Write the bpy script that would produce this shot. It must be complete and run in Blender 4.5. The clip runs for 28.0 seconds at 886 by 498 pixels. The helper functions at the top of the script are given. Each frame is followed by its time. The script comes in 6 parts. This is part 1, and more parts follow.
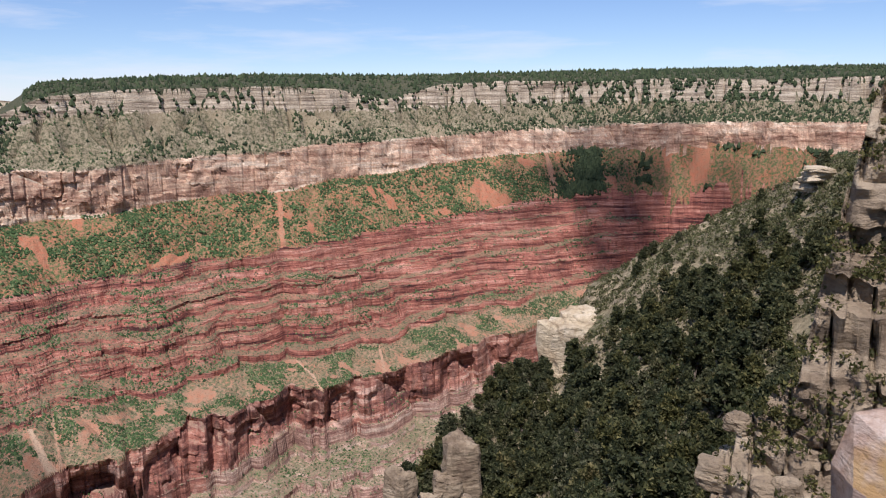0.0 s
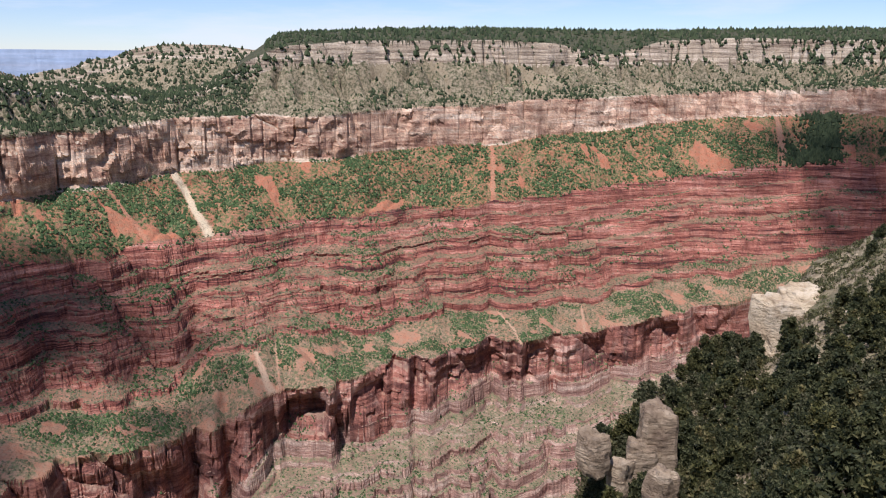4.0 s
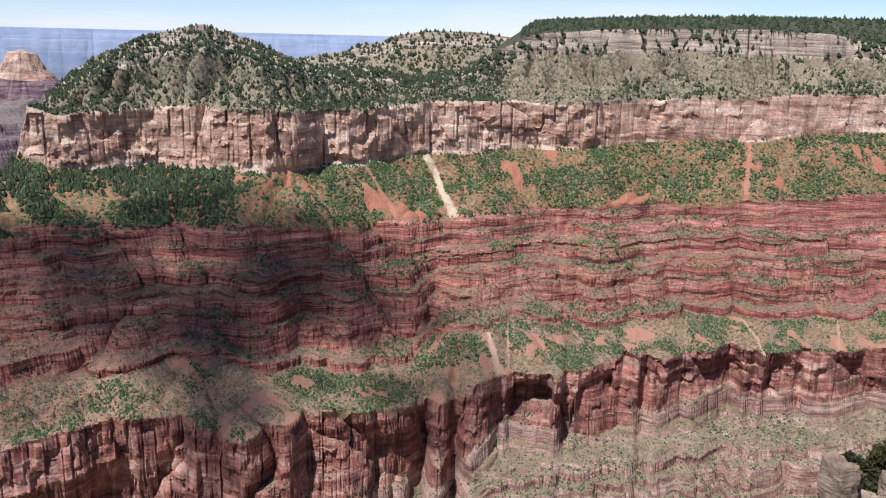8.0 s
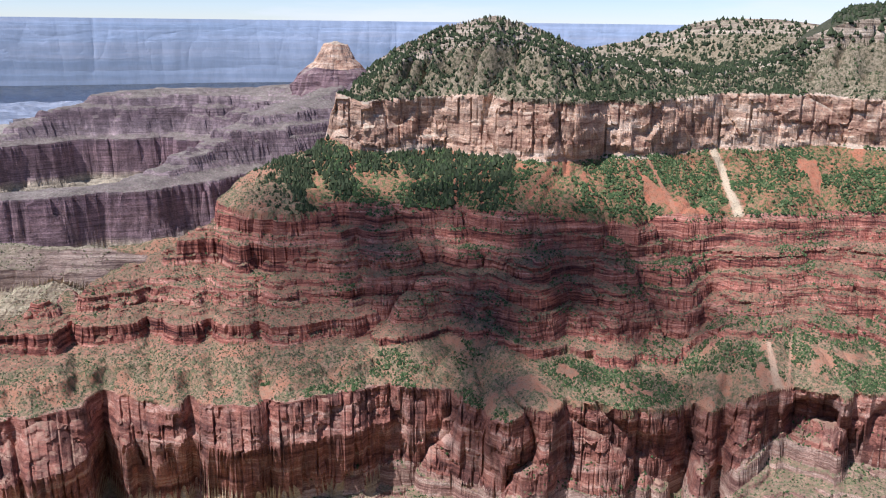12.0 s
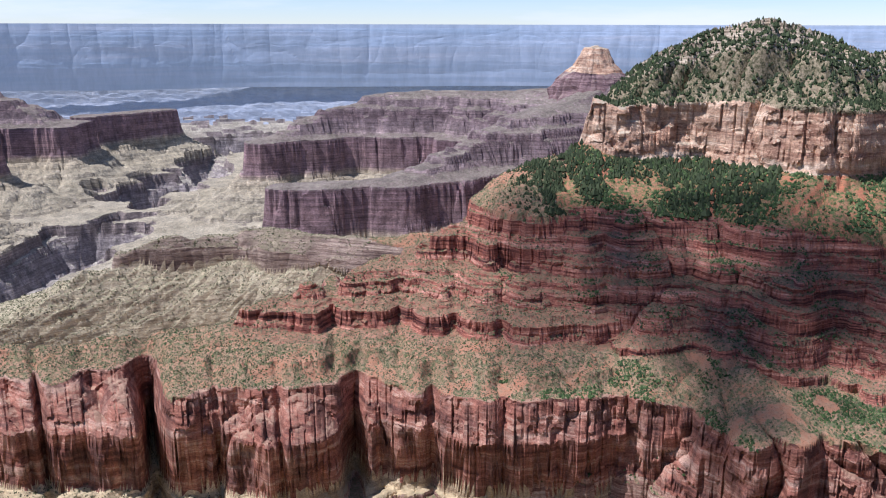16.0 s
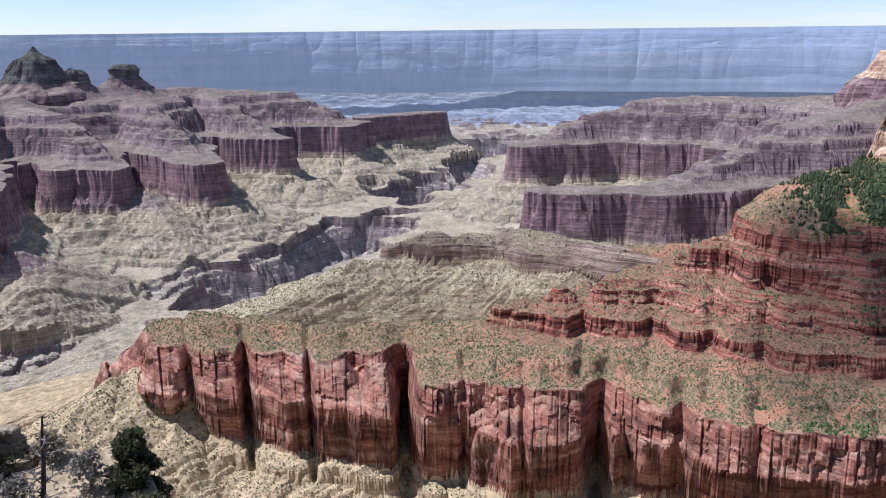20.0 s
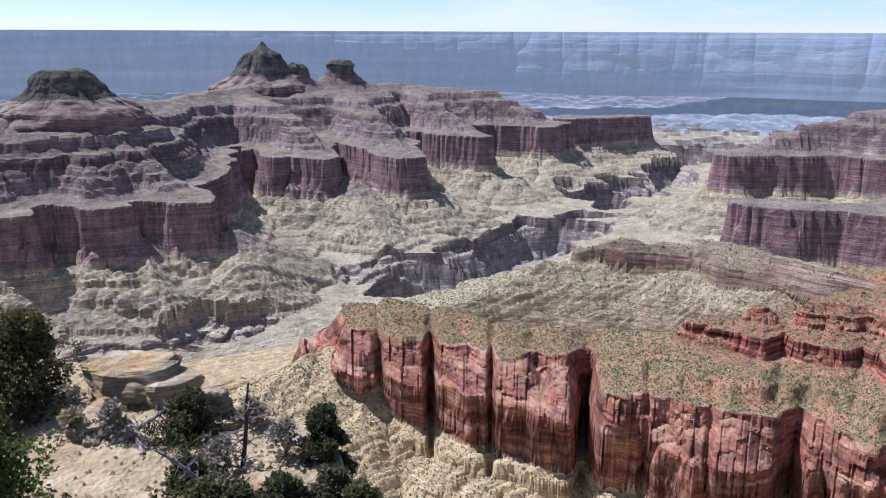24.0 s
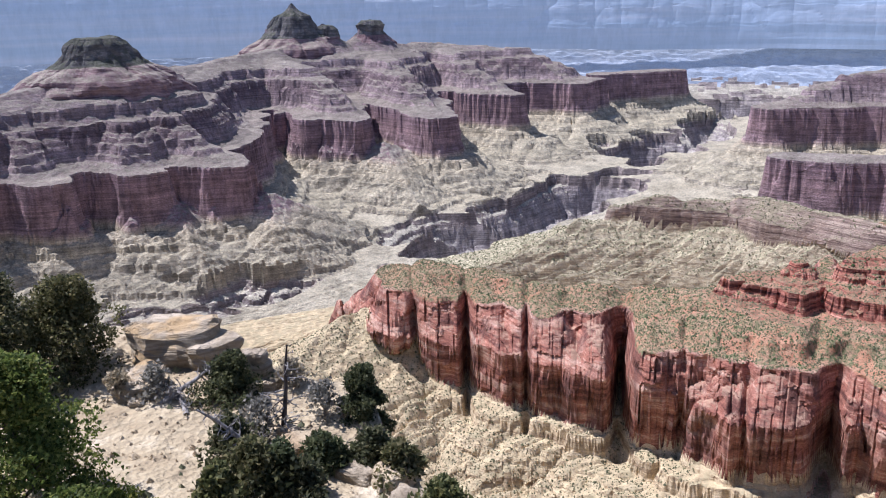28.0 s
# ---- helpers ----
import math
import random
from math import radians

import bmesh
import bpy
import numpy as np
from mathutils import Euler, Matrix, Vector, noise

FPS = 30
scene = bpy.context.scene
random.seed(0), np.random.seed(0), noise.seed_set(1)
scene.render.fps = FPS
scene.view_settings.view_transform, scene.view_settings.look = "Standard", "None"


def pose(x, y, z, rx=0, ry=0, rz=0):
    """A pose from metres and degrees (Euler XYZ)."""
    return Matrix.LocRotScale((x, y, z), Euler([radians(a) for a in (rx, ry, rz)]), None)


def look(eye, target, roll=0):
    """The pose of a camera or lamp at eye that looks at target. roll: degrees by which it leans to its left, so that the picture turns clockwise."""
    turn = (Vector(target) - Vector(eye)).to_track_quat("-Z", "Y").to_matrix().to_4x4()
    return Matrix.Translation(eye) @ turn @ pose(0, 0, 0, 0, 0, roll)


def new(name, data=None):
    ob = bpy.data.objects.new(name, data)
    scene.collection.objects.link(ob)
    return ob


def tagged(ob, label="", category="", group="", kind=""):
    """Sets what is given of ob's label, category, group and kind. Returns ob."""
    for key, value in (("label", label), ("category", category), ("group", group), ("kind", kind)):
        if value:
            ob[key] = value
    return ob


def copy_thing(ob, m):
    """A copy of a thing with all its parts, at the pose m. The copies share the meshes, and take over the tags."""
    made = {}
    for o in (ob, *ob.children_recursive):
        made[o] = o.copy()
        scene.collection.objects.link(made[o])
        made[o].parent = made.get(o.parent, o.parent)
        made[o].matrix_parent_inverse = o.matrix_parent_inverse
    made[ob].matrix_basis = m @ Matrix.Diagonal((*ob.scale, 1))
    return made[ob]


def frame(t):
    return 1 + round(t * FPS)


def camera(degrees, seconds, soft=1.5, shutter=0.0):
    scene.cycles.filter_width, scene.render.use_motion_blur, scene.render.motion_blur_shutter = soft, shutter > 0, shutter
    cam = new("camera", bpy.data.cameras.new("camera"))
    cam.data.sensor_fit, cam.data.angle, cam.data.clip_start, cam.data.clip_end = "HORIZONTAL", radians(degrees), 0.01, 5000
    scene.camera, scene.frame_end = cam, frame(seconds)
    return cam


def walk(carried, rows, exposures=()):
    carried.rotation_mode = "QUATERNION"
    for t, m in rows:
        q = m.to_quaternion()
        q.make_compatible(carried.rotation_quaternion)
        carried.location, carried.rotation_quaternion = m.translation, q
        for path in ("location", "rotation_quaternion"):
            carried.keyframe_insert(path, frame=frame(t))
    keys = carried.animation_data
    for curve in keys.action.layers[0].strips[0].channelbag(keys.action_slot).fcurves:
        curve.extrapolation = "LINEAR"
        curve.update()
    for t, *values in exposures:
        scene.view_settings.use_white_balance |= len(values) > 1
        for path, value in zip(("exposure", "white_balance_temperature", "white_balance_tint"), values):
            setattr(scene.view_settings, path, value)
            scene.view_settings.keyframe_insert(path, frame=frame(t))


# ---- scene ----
cam = camera(55.45, 28.0, soft=1.1)
# seconds, heading (to the left), pitch, roll: a phone turned at arm's length on the spot
ARM = 0.35
ROWS = [
    (0.0, -0.000, -10.053, -0.553),
    (0.5, 2.162, -10.748, -0.528),
    (1.0, 4.323, -11.084, -0.361),
    (1.5, 6.328, -11.294, -0.149),
    (2.0, 8.046, -11.641, 0.116),
    (2.5, 9.465, -12.056, 0.394),
    (3.0, 10.912, -12.403, 0.393),
    (3.5, 12.539, -12.719, 0.468),
    (5.5, 20.041, -13.746, 1.081),
    (6.0, 22.055, -13.868, 1.143),
    (6.5, 24.075, -13.911, 1.283),
    (7.0, 26.209, -13.927, 1.419),
    (7.5, 28.468, -13.963, 1.472),
    (8.0, 30.827, -14.064, 1.406),
    (8.5, 33.122, -14.223, 1.278),
    (9.0, 35.345, -14.383, 1.170),
    (9.5, 37.807, -14.575, 1.125),
    (10.0, 40.444, -14.849, 0.986),
    (10.5, 42.959, -15.076, 0.922),
    (11.0, 45.397, -15.143, 0.891),
    (11.5, 47.688, -15.116, 0.812),
    (12.0, 49.867, -15.053, 0.695),
    (12.5, 52.198, -14.984, 0.526),
    (14.5, 60.690, -14.825, 0.134),
    (15.0, 62.842, -14.706, 0.169),
    (15.5, 65.000, -14.771, 0.170),
    (16.0, 67.062, -14.898, 0.141),
    (16.5, 68.993, -14.874, 0.028),
    (17.0, 71.158, -14.671, -0.162),
    (17.5, 73.812, -14.348, -0.347),
    (18.0, 76.462, -14.193, -0.561),
    (18.5, 78.965, -14.190, -0.848),
    (19.0, 81.213, -14.234, -0.843),
    (19.5, 83.118, -14.339, -0.802),
    (20.0, 84.812, -14.526, -0.627),
    (20.5, 86.359, -14.681, -0.276),
    (21.0, 87.928, -14.792, 0.099),
    (21.5, 89.668, -14.878, 0.401),
    (23.5, 96.618, -14.726, 0.236),
    (24.0, 98.164, -14.454, 0.231),
    (24.5, 99.651, -14.083, 0.254),
    (25.0, 100.978, -13.653, 0.298),
    (25.5, 102.040, -13.256, 0.339),
    (26.0, 102.825, -13.033, 0.237),
    (26.5, 102.990, -13.073, 0.093),
    (27.0, 102.548, -13.896, -0.322),
    (27.5, 101.689, -15.455, -0.834),
    (28.0, 100.572, -17.129, -1.327),
]
walk(cam, [(t, pose(-ARM * math.sin(radians(yaw)), ARM * math.cos(radians(yaw)), 0, 0, 0, yaw)
            @ pose(0, 0, 0, 90 + pitch, 0, 0) @ pose(0, 0, 0, 0, 0, roll)) for t, yaw, pitch, roll in ROWS],
     exposures=[(0.0, 0.12, 6130, 17), (6.0, 0.2, 5980, 20), (18.0, 0.31, 5810, 18), (26.5, 0.44, 5720, 18), (28.0, 0.64, 5700, 18)])

# ---------------------------------------------------------------- light
SUN_BEARING, SUN_HEIGHT = 170.0, 59.0


def place(bearing, distance, height):
    """Plan place from a bearing in degrees to the left of ahead, a distance and a height against the eye."""
    b = radians(bearing)
    return Vector((-distance * math.sin(b), distance * math.cos(b), height))


world = bpy.data.worlds.new("sky")
scene.world = world
world.use_nodes = True
wn, wl = world.node_tree.nodes, world.node_tree.links
sky = wn.new("ShaderNodeTexSky")
sky.sky_type = "NISHITA"
sky.sun_disc = False
sky.sun_elevation, sky.sun_rotation = radians(SUN_HEIGHT), radians(-SUN_BEARING)
sky.altitude, sky.air_density, sky.dust_density, sky.ozone_density = 2400, 1.0, 0.25, 2.5
wn["Background"].inputs["Strength"].default_value = 0.095
cool = wn.new("ShaderNodeMix")
cool.data_type, cool.blend_type = "RGBA", "MULTIPLY"
cool.inputs[0].default_value, cool.inputs[7].default_value = 1.0, (0.95, 1.0, 1.10, 1)
wl.new(sky.outputs[0], cool.inputs[6])
# thin streaks of fair-weather cloud low in the sky
way = wn.new("ShaderNodeTexCoord")
flat = wn.new("ShaderNodeMapping")
flat.inputs["Scale"].default_value = (2.2, 2.2, 17.0)
wl.new(way.outputs["Generated"], flat.inputs["Vector"])
wisps = wn.new("ShaderNodeTexNoise")
wisps.inputs["Scale"].default_value, wisps.inputs["Detail"].default_value, wisps.inputs["Roughness"].default_value = 1.3, 7, 0.6
wl.new(flat.outputs[0], wisps.inputs["Vector"])
thin = wn.new("ShaderNodeMapRange")
thin.inputs["From Min"].default_value, thin.inputs["From Max"].default_value, thin.inputs["To Max"].default_value = 0.50, 0.72, 0.65
wl.new(wisps.outputs["Fac"], thin.inputs["Value"])
veil = wn.new("ShaderNodeMix")
veil.data_type = "RGBA"
veil.inputs[7].default_value = (8.2, 8.5, 8.9, 1)
wl.new(thin.outputs[0], veil.inputs[0])
wl.new(cool.outputs[2], veil.inputs[6])
wl.new(veil.outputs[2], wn["Background"].inputs["Color"])
sun = new("sun", bpy.data.lights.new("sun", "SUN"))
sun.data.energy, sun.data.angle, sun.data.color = 5.2, radians(0.53), (1.0, 0.965, 0.93)
sun.matrix_world = look(place(SUN_BEARING, 900 * math.cos(radians(SUN_HEIGHT)), 900 * math.sin(radians(SUN_HEIGHT))), (0, 0, 0))


# ---------------------------------------------------------------- noise
def lattice(ix, iy, iz, seed):
    h = (ix * 374761393 + iy * 668265263 + iz * 2147483647 + seed * 144665) & 0xFFFFFFFF
    h = ((h ^ (h >> 13)) * 1274126177) & 0xFFFFFFFF
    h = ((h ^ (h >> 16)) * 2246822519) & 0xFFFFFFFF
    return ((h ^ (h >> 15)) & 0xFFFFFF) / 8388607.5 - 1.0


def vnoise(x, y=0.0, z=0.0, seed=0):
    """Value noise in -1..1 over arrays."""
    x, y, z = np.broadcast_arrays(np.asarray(x, float), np.asarray(y, float), np.asarray(z, float))
    fx, fy, fz = np.floor(x), np.floor(y), np.floor(z)
    ix, iy, iz = fx.astype(np.int64), fy.astype(np.int64), fz.astype(np.int64)
    u, v, w = x - fx, y - fy, z - fz
    u, v, w = (k * k * (3 - 2 * k) for k in (u, v, w))
    total = 0.0
    for dx in (0, 1):
        for dy in (0, 1):
            for dz in (0, 1):
                weight = (u if dx else 1 - u) * (v if dy else 1 - v) * (w if dz else 1 - w)
                total = total + weight * lattice(ix + dx, iy + dy, iz + dz, seed)
    return total


def fbm(x, y=0.0, z=0.0, octaves=4, seed=0):
    total, amp, norm = 0.0, 1.0, 0.0
    for i in range(octaves):
        total = total + amp * vnoise(np.asarray(x) * 2 ** i, np.asarray(y) * 2 ** i, np.asarray(z) * 2 ** i, seed + 7 * i)
        norm, amp = norm + amp, amp * 0.5
    return total / norm * 1.6


def creased(x, y=0.0, z=0.0, octaves=3, seed=0):
    """Rounded ribs with sharp clefts between them: 0 in a cleft, 1 on a rib."""
    total, amp, norm = 0.0, 1.0, 0.0
    for i in range(octaves):
        total = total + amp * np.sqrt(np.abs(vnoise(np.asarray(x) * 2 ** i, np.asarray(y) * 2 ** i, np.asarray(z) * 2 ** i, seed + 5 * i)))
        norm, amp = norm + amp, amp * 0.45
    return total / norm


def blocks(s, z, wave, seed):
    """Flat-faced buttresses of uneven width that stand out by -1..1, with a crack between neighbours."""
    x = s / wave + 0.5 * vnoise(s / wave * 0.6, z / (wave * 5), 0, seed=seed)
    i = np.floor(x)
    u, i = x - i, i.astype(np.int64)
    k = step(0.84, 1.0, u)
    return lattice(i, 0 * i, 0 * i, seed) * (1 - k) + lattice(i + 1, 0 * i, 0 * i, seed) * k - 0.8 * np.exp(-((u - 0.95) / 0.06) ** 2)


def facets(s, wave, seed, z=0.0):
    """Flat faces that meet in sharp edges, as in a jointed wall: -1..1."""
    x = s / wave + 0.4 * vnoise(s / wave * 0.7, z, 0, seed=seed + 1)
    i = np.floor(x)
    u, i = x - i, i.astype(np.int64)
    return lattice(i, 0 * i, 0 * i, seed) * (1 - u) + lattice(i + 1, 0 * i, 0 * i, seed) * u


def step(a, b, x):
    k = np.clip((x - a) / (b - a), 0, 1)
    return k * k * (3 - 2 * k)


# ---------------------------------------------------------------- materials
class Nodes:
    """A short hand for a material's node tree."""

    def __init__(self, name, roughness=0.9, specular=0.2):
        self.mat = bpy.data.materials.new(name)
        self.mat.use_nodes = True
        self.t = self.mat.node_tree
        self.bsdf = self.t.nodes["Principled BSDF"]
        self.bsdf.inputs["Roughness"].default_value = roughness
        self.bsdf.inputs["Specular IOR Level"].default_value = specular
        self.geo = self.t.nodes.new("ShaderNodeNewGeometry")

    def put(self, value, socket):
        if isinstance(value, bpy.types.NodeSocket):
            self.t.links.new(value, socket)
        elif isinstance(value, tuple) and len(value) == 3 and socket.type == "RGBA":
            socket.default_value = (*value, 1)
        else:
            socket.default_value = value

    def noise(self, scale, detail=4, rough=0.6, where=None):
        """Noise over world places, scale a number or (x, y, z) per metre."""
        m = self.t.nodes.new("ShaderNodeMapping")
        m.inputs["Scale"].default_value = scale if isinstance(scale, tuple) else (scale,) * 3
        self.put(where or self.geo.outputs["Position"], m.inputs["Vector"])
        n = self.t.nodes.new("ShaderNodeTexNoise")
        n.inputs["Scale"].default_value, n.inputs["Detail"].default_value, n.inputs["Roughness"].default_value = 1.0, detail, rough
        self.put(m.outputs[0], n.inputs["Vector"])
        return n.outputs["Fac"]

    def cells(self, scale):
        m = self.t.nodes.new("ShaderNodeMapping")
        m.inputs["Scale"].default_value = (scale,) * 3
        self.put(self.geo.outputs["Position"], m.inputs["Vector"])
        n = self.t.nodes.new("ShaderNodeTexVoronoi")
        n.inputs["Scale"].default_value = 1.0
        self.put(m.outputs[0], n.inputs["Vector"])
        return n.outputs["Distance"]

    def ramp(self, fac, stops):
        r = self.t.nodes.new("ShaderNodeValToRGB")
        e = r.color_ramp.elements
        while len(e) < len(stops):
            e.new(0.5)
        for k, (p, c) in zip(e, stops):
            k.position, k.color = p, (*c, 1) if isinstance(c, tuple) else (c, c, c, 1)
        self.put(fac, r.inputs[0])
        return r.outputs[0]

    def mix(self, fac, a, b, how="MIX"):
        m = self.t.nodes.new("ShaderNodeMix")
        m.data_type, m.blend_type = "RGBA", how
        self.put(fac, m.inputs[0]), self.put(a, m.inputs[6]), self.put(b, m.inputs[7])
        return m.outputs[2]

    def maths(self, how, a, b=0.0):
        m = self.t.nodes.new("ShaderNodeMath")
        m.operation = how
        self.put(a, m.inputs[0]), self.put(b, m.inputs[1])
        return m.outputs[0]

    def up(self):
        s = self.t.nodes.new("ShaderNodeSeparateXYZ")
        self.put(self.geo.outputs["True Normal"], s.inputs[0])
        return s.outputs[2]

    def finish(self, colour, bump=None, depth=1.0, strength=0.6):
        self.put(colour, self.bsdf.inputs["Base Color"])
        if bump is not None:
            b = self.t.nodes.new("ShaderNodeBump")
            b.inputs["Distance"].default_value, b.inputs["Strength"].default_value = depth, strength
            self.put(bump, b.inputs["Height"])
            self.put(b.outputs[0], self.bsdf.inputs["Normal"])
        return self.mat


def rock(name, bands, thick, dust, streak=0.0, varnish=(0.05, 0.03, 0.03), flat=(0.55, 0.8), scrub=None, grain=0.25, size=1.0):
    """Layered rock. bands: colours from dark to light; thick: metres of a band; dust: colour that lies on treads and slopes;
    streak: how strongly dark water stains run down; scrub: small grey-green growth on the flats; size: overall size of the pattern."""
    n = Nodes(name)
    k = 1.0 / size
    band = n.noise((0.004 * k, 0.004 * k, k / thick), 6, 0.65)
    fine = n.noise((0.02 * k, 0.02 * k, 4.0 * k / thick), 5, 0.7)
    patch = n.noise(0.02 * k, 5, 0.6)
    # High band contrast: the dark lines also paint in shade under ledges.
    c = n.ramp(n.maths("ADD", n.maths("MULTIPLY", band, 0.6), n.maths("MULTIPLY", fine, 0.4)),
               [(0.41 + 0.18 * i / (len(bands) - 1), b) for i, b in enumerate(bands)])
    c = n.mix(0.55, c, n.ramp(patch, [(0.3, 0.6), (0.7, 1.12)]), "MULTIPLY")
    if streak:
        s = n.noise((0.035 * k, 0.035 * k, 0.009 * k), 5, 0.6)
        c = n.mix(n.maths("MULTIPLY", n.ramp(s, [(0.46, 0.0), (0.62, 1.0)]), streak), c, varnish)
        s2 = n.noise((0.05 * k, 0.05 * k, 0.02 * k), 5, 0.6)
        c = n.mix(n.maths("MULTIPLY", n.ramp(s2, [(0.55, 0.0), (0.7, 1.0)]), streak * 0.7), c, bands[-1])
    c = n.mix(0.6, c, n.ramp(n.noise((0.3 * k, 0.3 * k, 0.45 * k), 4, 0.8), [(0.36, 0.4), (0.5, 0.95), (0.64, 1.4)]), "MULTIPLY")
    lie = n.ramp(n.up(), [(flat[0], 0.0), (flat[1], 1.0)])
    d = n.mix(n.ramp(n.noise(0.05 * k, 6, 0.7), [(0.35, 0.0), (0.65, 1.0)]), dust, tuple(0.45 * v for v in dust))
    if scrub:
        d = n.mix(n.ramp(n.noise(grain * k, 3, 0.7), [(0.47, 0.0), (0.56, 1.0)]), d, scrub)
    c = n.mix(n.maths("MULTIPLY", lie, n.ramp(n.noise(0.08 * k, 5, 0.7), [(0.25, 0.2), (0.55, 1.0)])), c, d)
    h = n.maths("ADD", n.noise((0.12 * k, 0.12 * k, 0.5 * k), 7, 0.7), n.noise((0.02 * k, 0.02 * k, 3 * k / thick), 3, 0.6))
    return n.finish(c, h, 3.0 * size, 0.8)


def slope(name, bare, scree, pale, litter, grain=0.14):
    """A slope of soil and scree: bare soil where the field 'bare' says so, else litter and low growth; pale scree in chutes."""
    n = Nodes(name)
    at = n.t.nodes.new("ShaderNodeAttribute")
    at.attribute_name = "bare"
    at2 = n.t.nodes.new("ShaderNodeAttribute")
    at2.attribute_name = "pale"
    rough = n.noise(0.1, 7, 0.7)
    soil = n.mix(n.ramp(rough, [(0.35, 0.0), (0.65, 1.0)]), bare, scree)
    soil = n.mix(n.maths("MULTIPLY", at2.outputs["Fac"], n.ramp(n.noise(0.2, 5, 0.7), [(0.2, 0.55), (0.5, 1.0)])), soil, pale)
    low = n.mix(n.ramp(n.noise(grain, 4, 0.75), [(0.44, 0.0), (0.58, 1.0)]), n.mix(n.ramp(n.noise(0.03, 5, 0.6), [(0.4, 0.0), (0.6, 1.0)]), soil, scree), litter)
    c = n.mix(n.ramp(n.maths("ADD", at.outputs["Fac"], n.maths("MULTIPLY", n.maths("SUBTRACT", n.noise(0.09, 5, 0.7), 0.5), 1.6)), [(0.4, 0.0), (0.6, 1.0)]), low, soil)
    c = n.mix(n.ramp(n.noise(0.35, 4, 0.8), [(0.54, 0.0), (0.64, 0.7)]), c, tuple(0.35 * k for k in litter))
    return n.finish(c, n.noise(0.22, 7, 0.75), 3.0, 0.8)


def leaves(name, dark, light, dry=None):
    n = Nodes(name, 0.75, 0.15)
    c = n.ramp(n.geo.outputs["Random Per Island"], [(0.0, dark), (0.75, light), (1.0, dry or light)])
    c = n.mix(0.6, c, n.ramp(n.noise(0.015, 4), [(0.3, 0.6), (0.7, 1.0)]), "MULTIPLY")
    return n.finish(c)


GREEN_SCRUB = (0.15, 0.14, 0.09)
M_KAIBAB = rock("pale_limestone", [(0.20, 0.145, 0.10), (0.50, 0.40, 0.28), (0.70, 0.58, 0.43)], 9.0, (0.36, 0.30, 0.19), 0.2, scrub=GREEN_SCRUB)
M_WOODED = slope("wooded_slope_soil", (0.24, 0.185, 0.11), (0.33, 0.27, 0.175), (0.45, 0.38, 0.27), (0.10, 0.095, 0.05))
# Dark floor colour includes the shade that the trees would cast.
M_FOREST = slope("shaded_forest_floor", (0.10, 0.09, 0.05), (0.08, 0.08, 0.045), (0.12, 0.11, 0.07), (0.05, 0.055, 0.03))
M_COCONINO = rock("pale_sandstone", [(0.30, 0.155, 0.10), (0.54, 0.33, 0.215), (0.68, 0.46, 0.31), (0.80, 0.63, 0.46)], 30.0, (0.55, 0.46, 0.33), 0.45, (0.15, 0.085, 0.065))
M_HERMIT = slope("red_soil_slope", (0.44, 0.15, 0.08), (0.33, 0.175, 0.10), (0.56, 0.48, 0.32), (0.085, 0.125, 0.045))
M_SUPAI = rock("red_bedded_sandstone", [(0.085, 0.032, 0.028), (0.29, 0.098, 0.07), (0.46, 0.18, 0.122), (0.60, 0.31, 0.225)], 9.0, (0.38, 0.20, 0.12), 0.3, scrub=(0.16, 0.135, 0.08), flat=(0.5, 0.8))
M_BENCH = slope("bench_scree", (0.40, 0.175, 0.10), (0.34, 0.215, 0.135), (0.60, 0.48, 0.32), (0.14, 0.14, 0.07))
M_REDWALL = rock("massive_red_limestone", [(0.14, 0.056, 0.044), (0.29, 0.115, 0.08), (0.40, 0.18, 0.125), (0.56, 0.36, 0.27)], 22.0, (0.44, 0.28, 0.19), 0.6, (0.08, 0.045, 0.04), flat=(0.72, 0.95))
M_TALUS = rock("pale_green_talus", [(0.33, 0.235, 0.145), (0.54, 0.42, 0.26), (0.68, 0.54, 0.355)], 14.0, (0.60, 0.475, 0.285), 0.0, scrub=(0.36, 0.30, 0.18), flat=(0.3, 0.7), grain=0.045)
M_SCRUBBY = rock("sage_green_slope", [(0.26, 0.205, 0.14), (0.46, 0.385, 0.26), (0.62, 0.53, 0.37)], 16.0, (0.56, 0.48, 0.315), 0.0, scrub=(0.24, 0.23, 0.135), flat=(0.3, 0.7), grain=0.16)
M_MUAV = rock("tan_red_ledges", [(0.19, 0.09, 0.07), (0.42, 0.25, 0.185), (0.62, 0.46, 0.35)], 13.0, (0.36, 0.24, 0.155), 0.3, scrub=(0.13, 0.15, 0.07), flat=(0.4, 0.7))
M_GREY_LEDGE = rock("grey_tan_ledges", [(0.13, 0.09, 0.075), (0.32, 0.235, 0.185), (0.50, 0.40, 0.31)], 12.0, (0.38, 0.31, 0.21), 0.3, scrub=(0.18, 0.17, 0.10), flat=(0.4, 0.7))
# Red rock shifted to mauve here; the shift stands in for haze.
M_HAZED_RED = rock("haze_mauve_bedded_rock", [(0.11, 0.07, 0.075), (0.24, 0.15, 0.15), (0.36, 0.25, 0.235)], 13.0, (0.40, 0.32, 0.27), 0.3, scrub=(0.2, 0.19, 0.13), size=1.0)


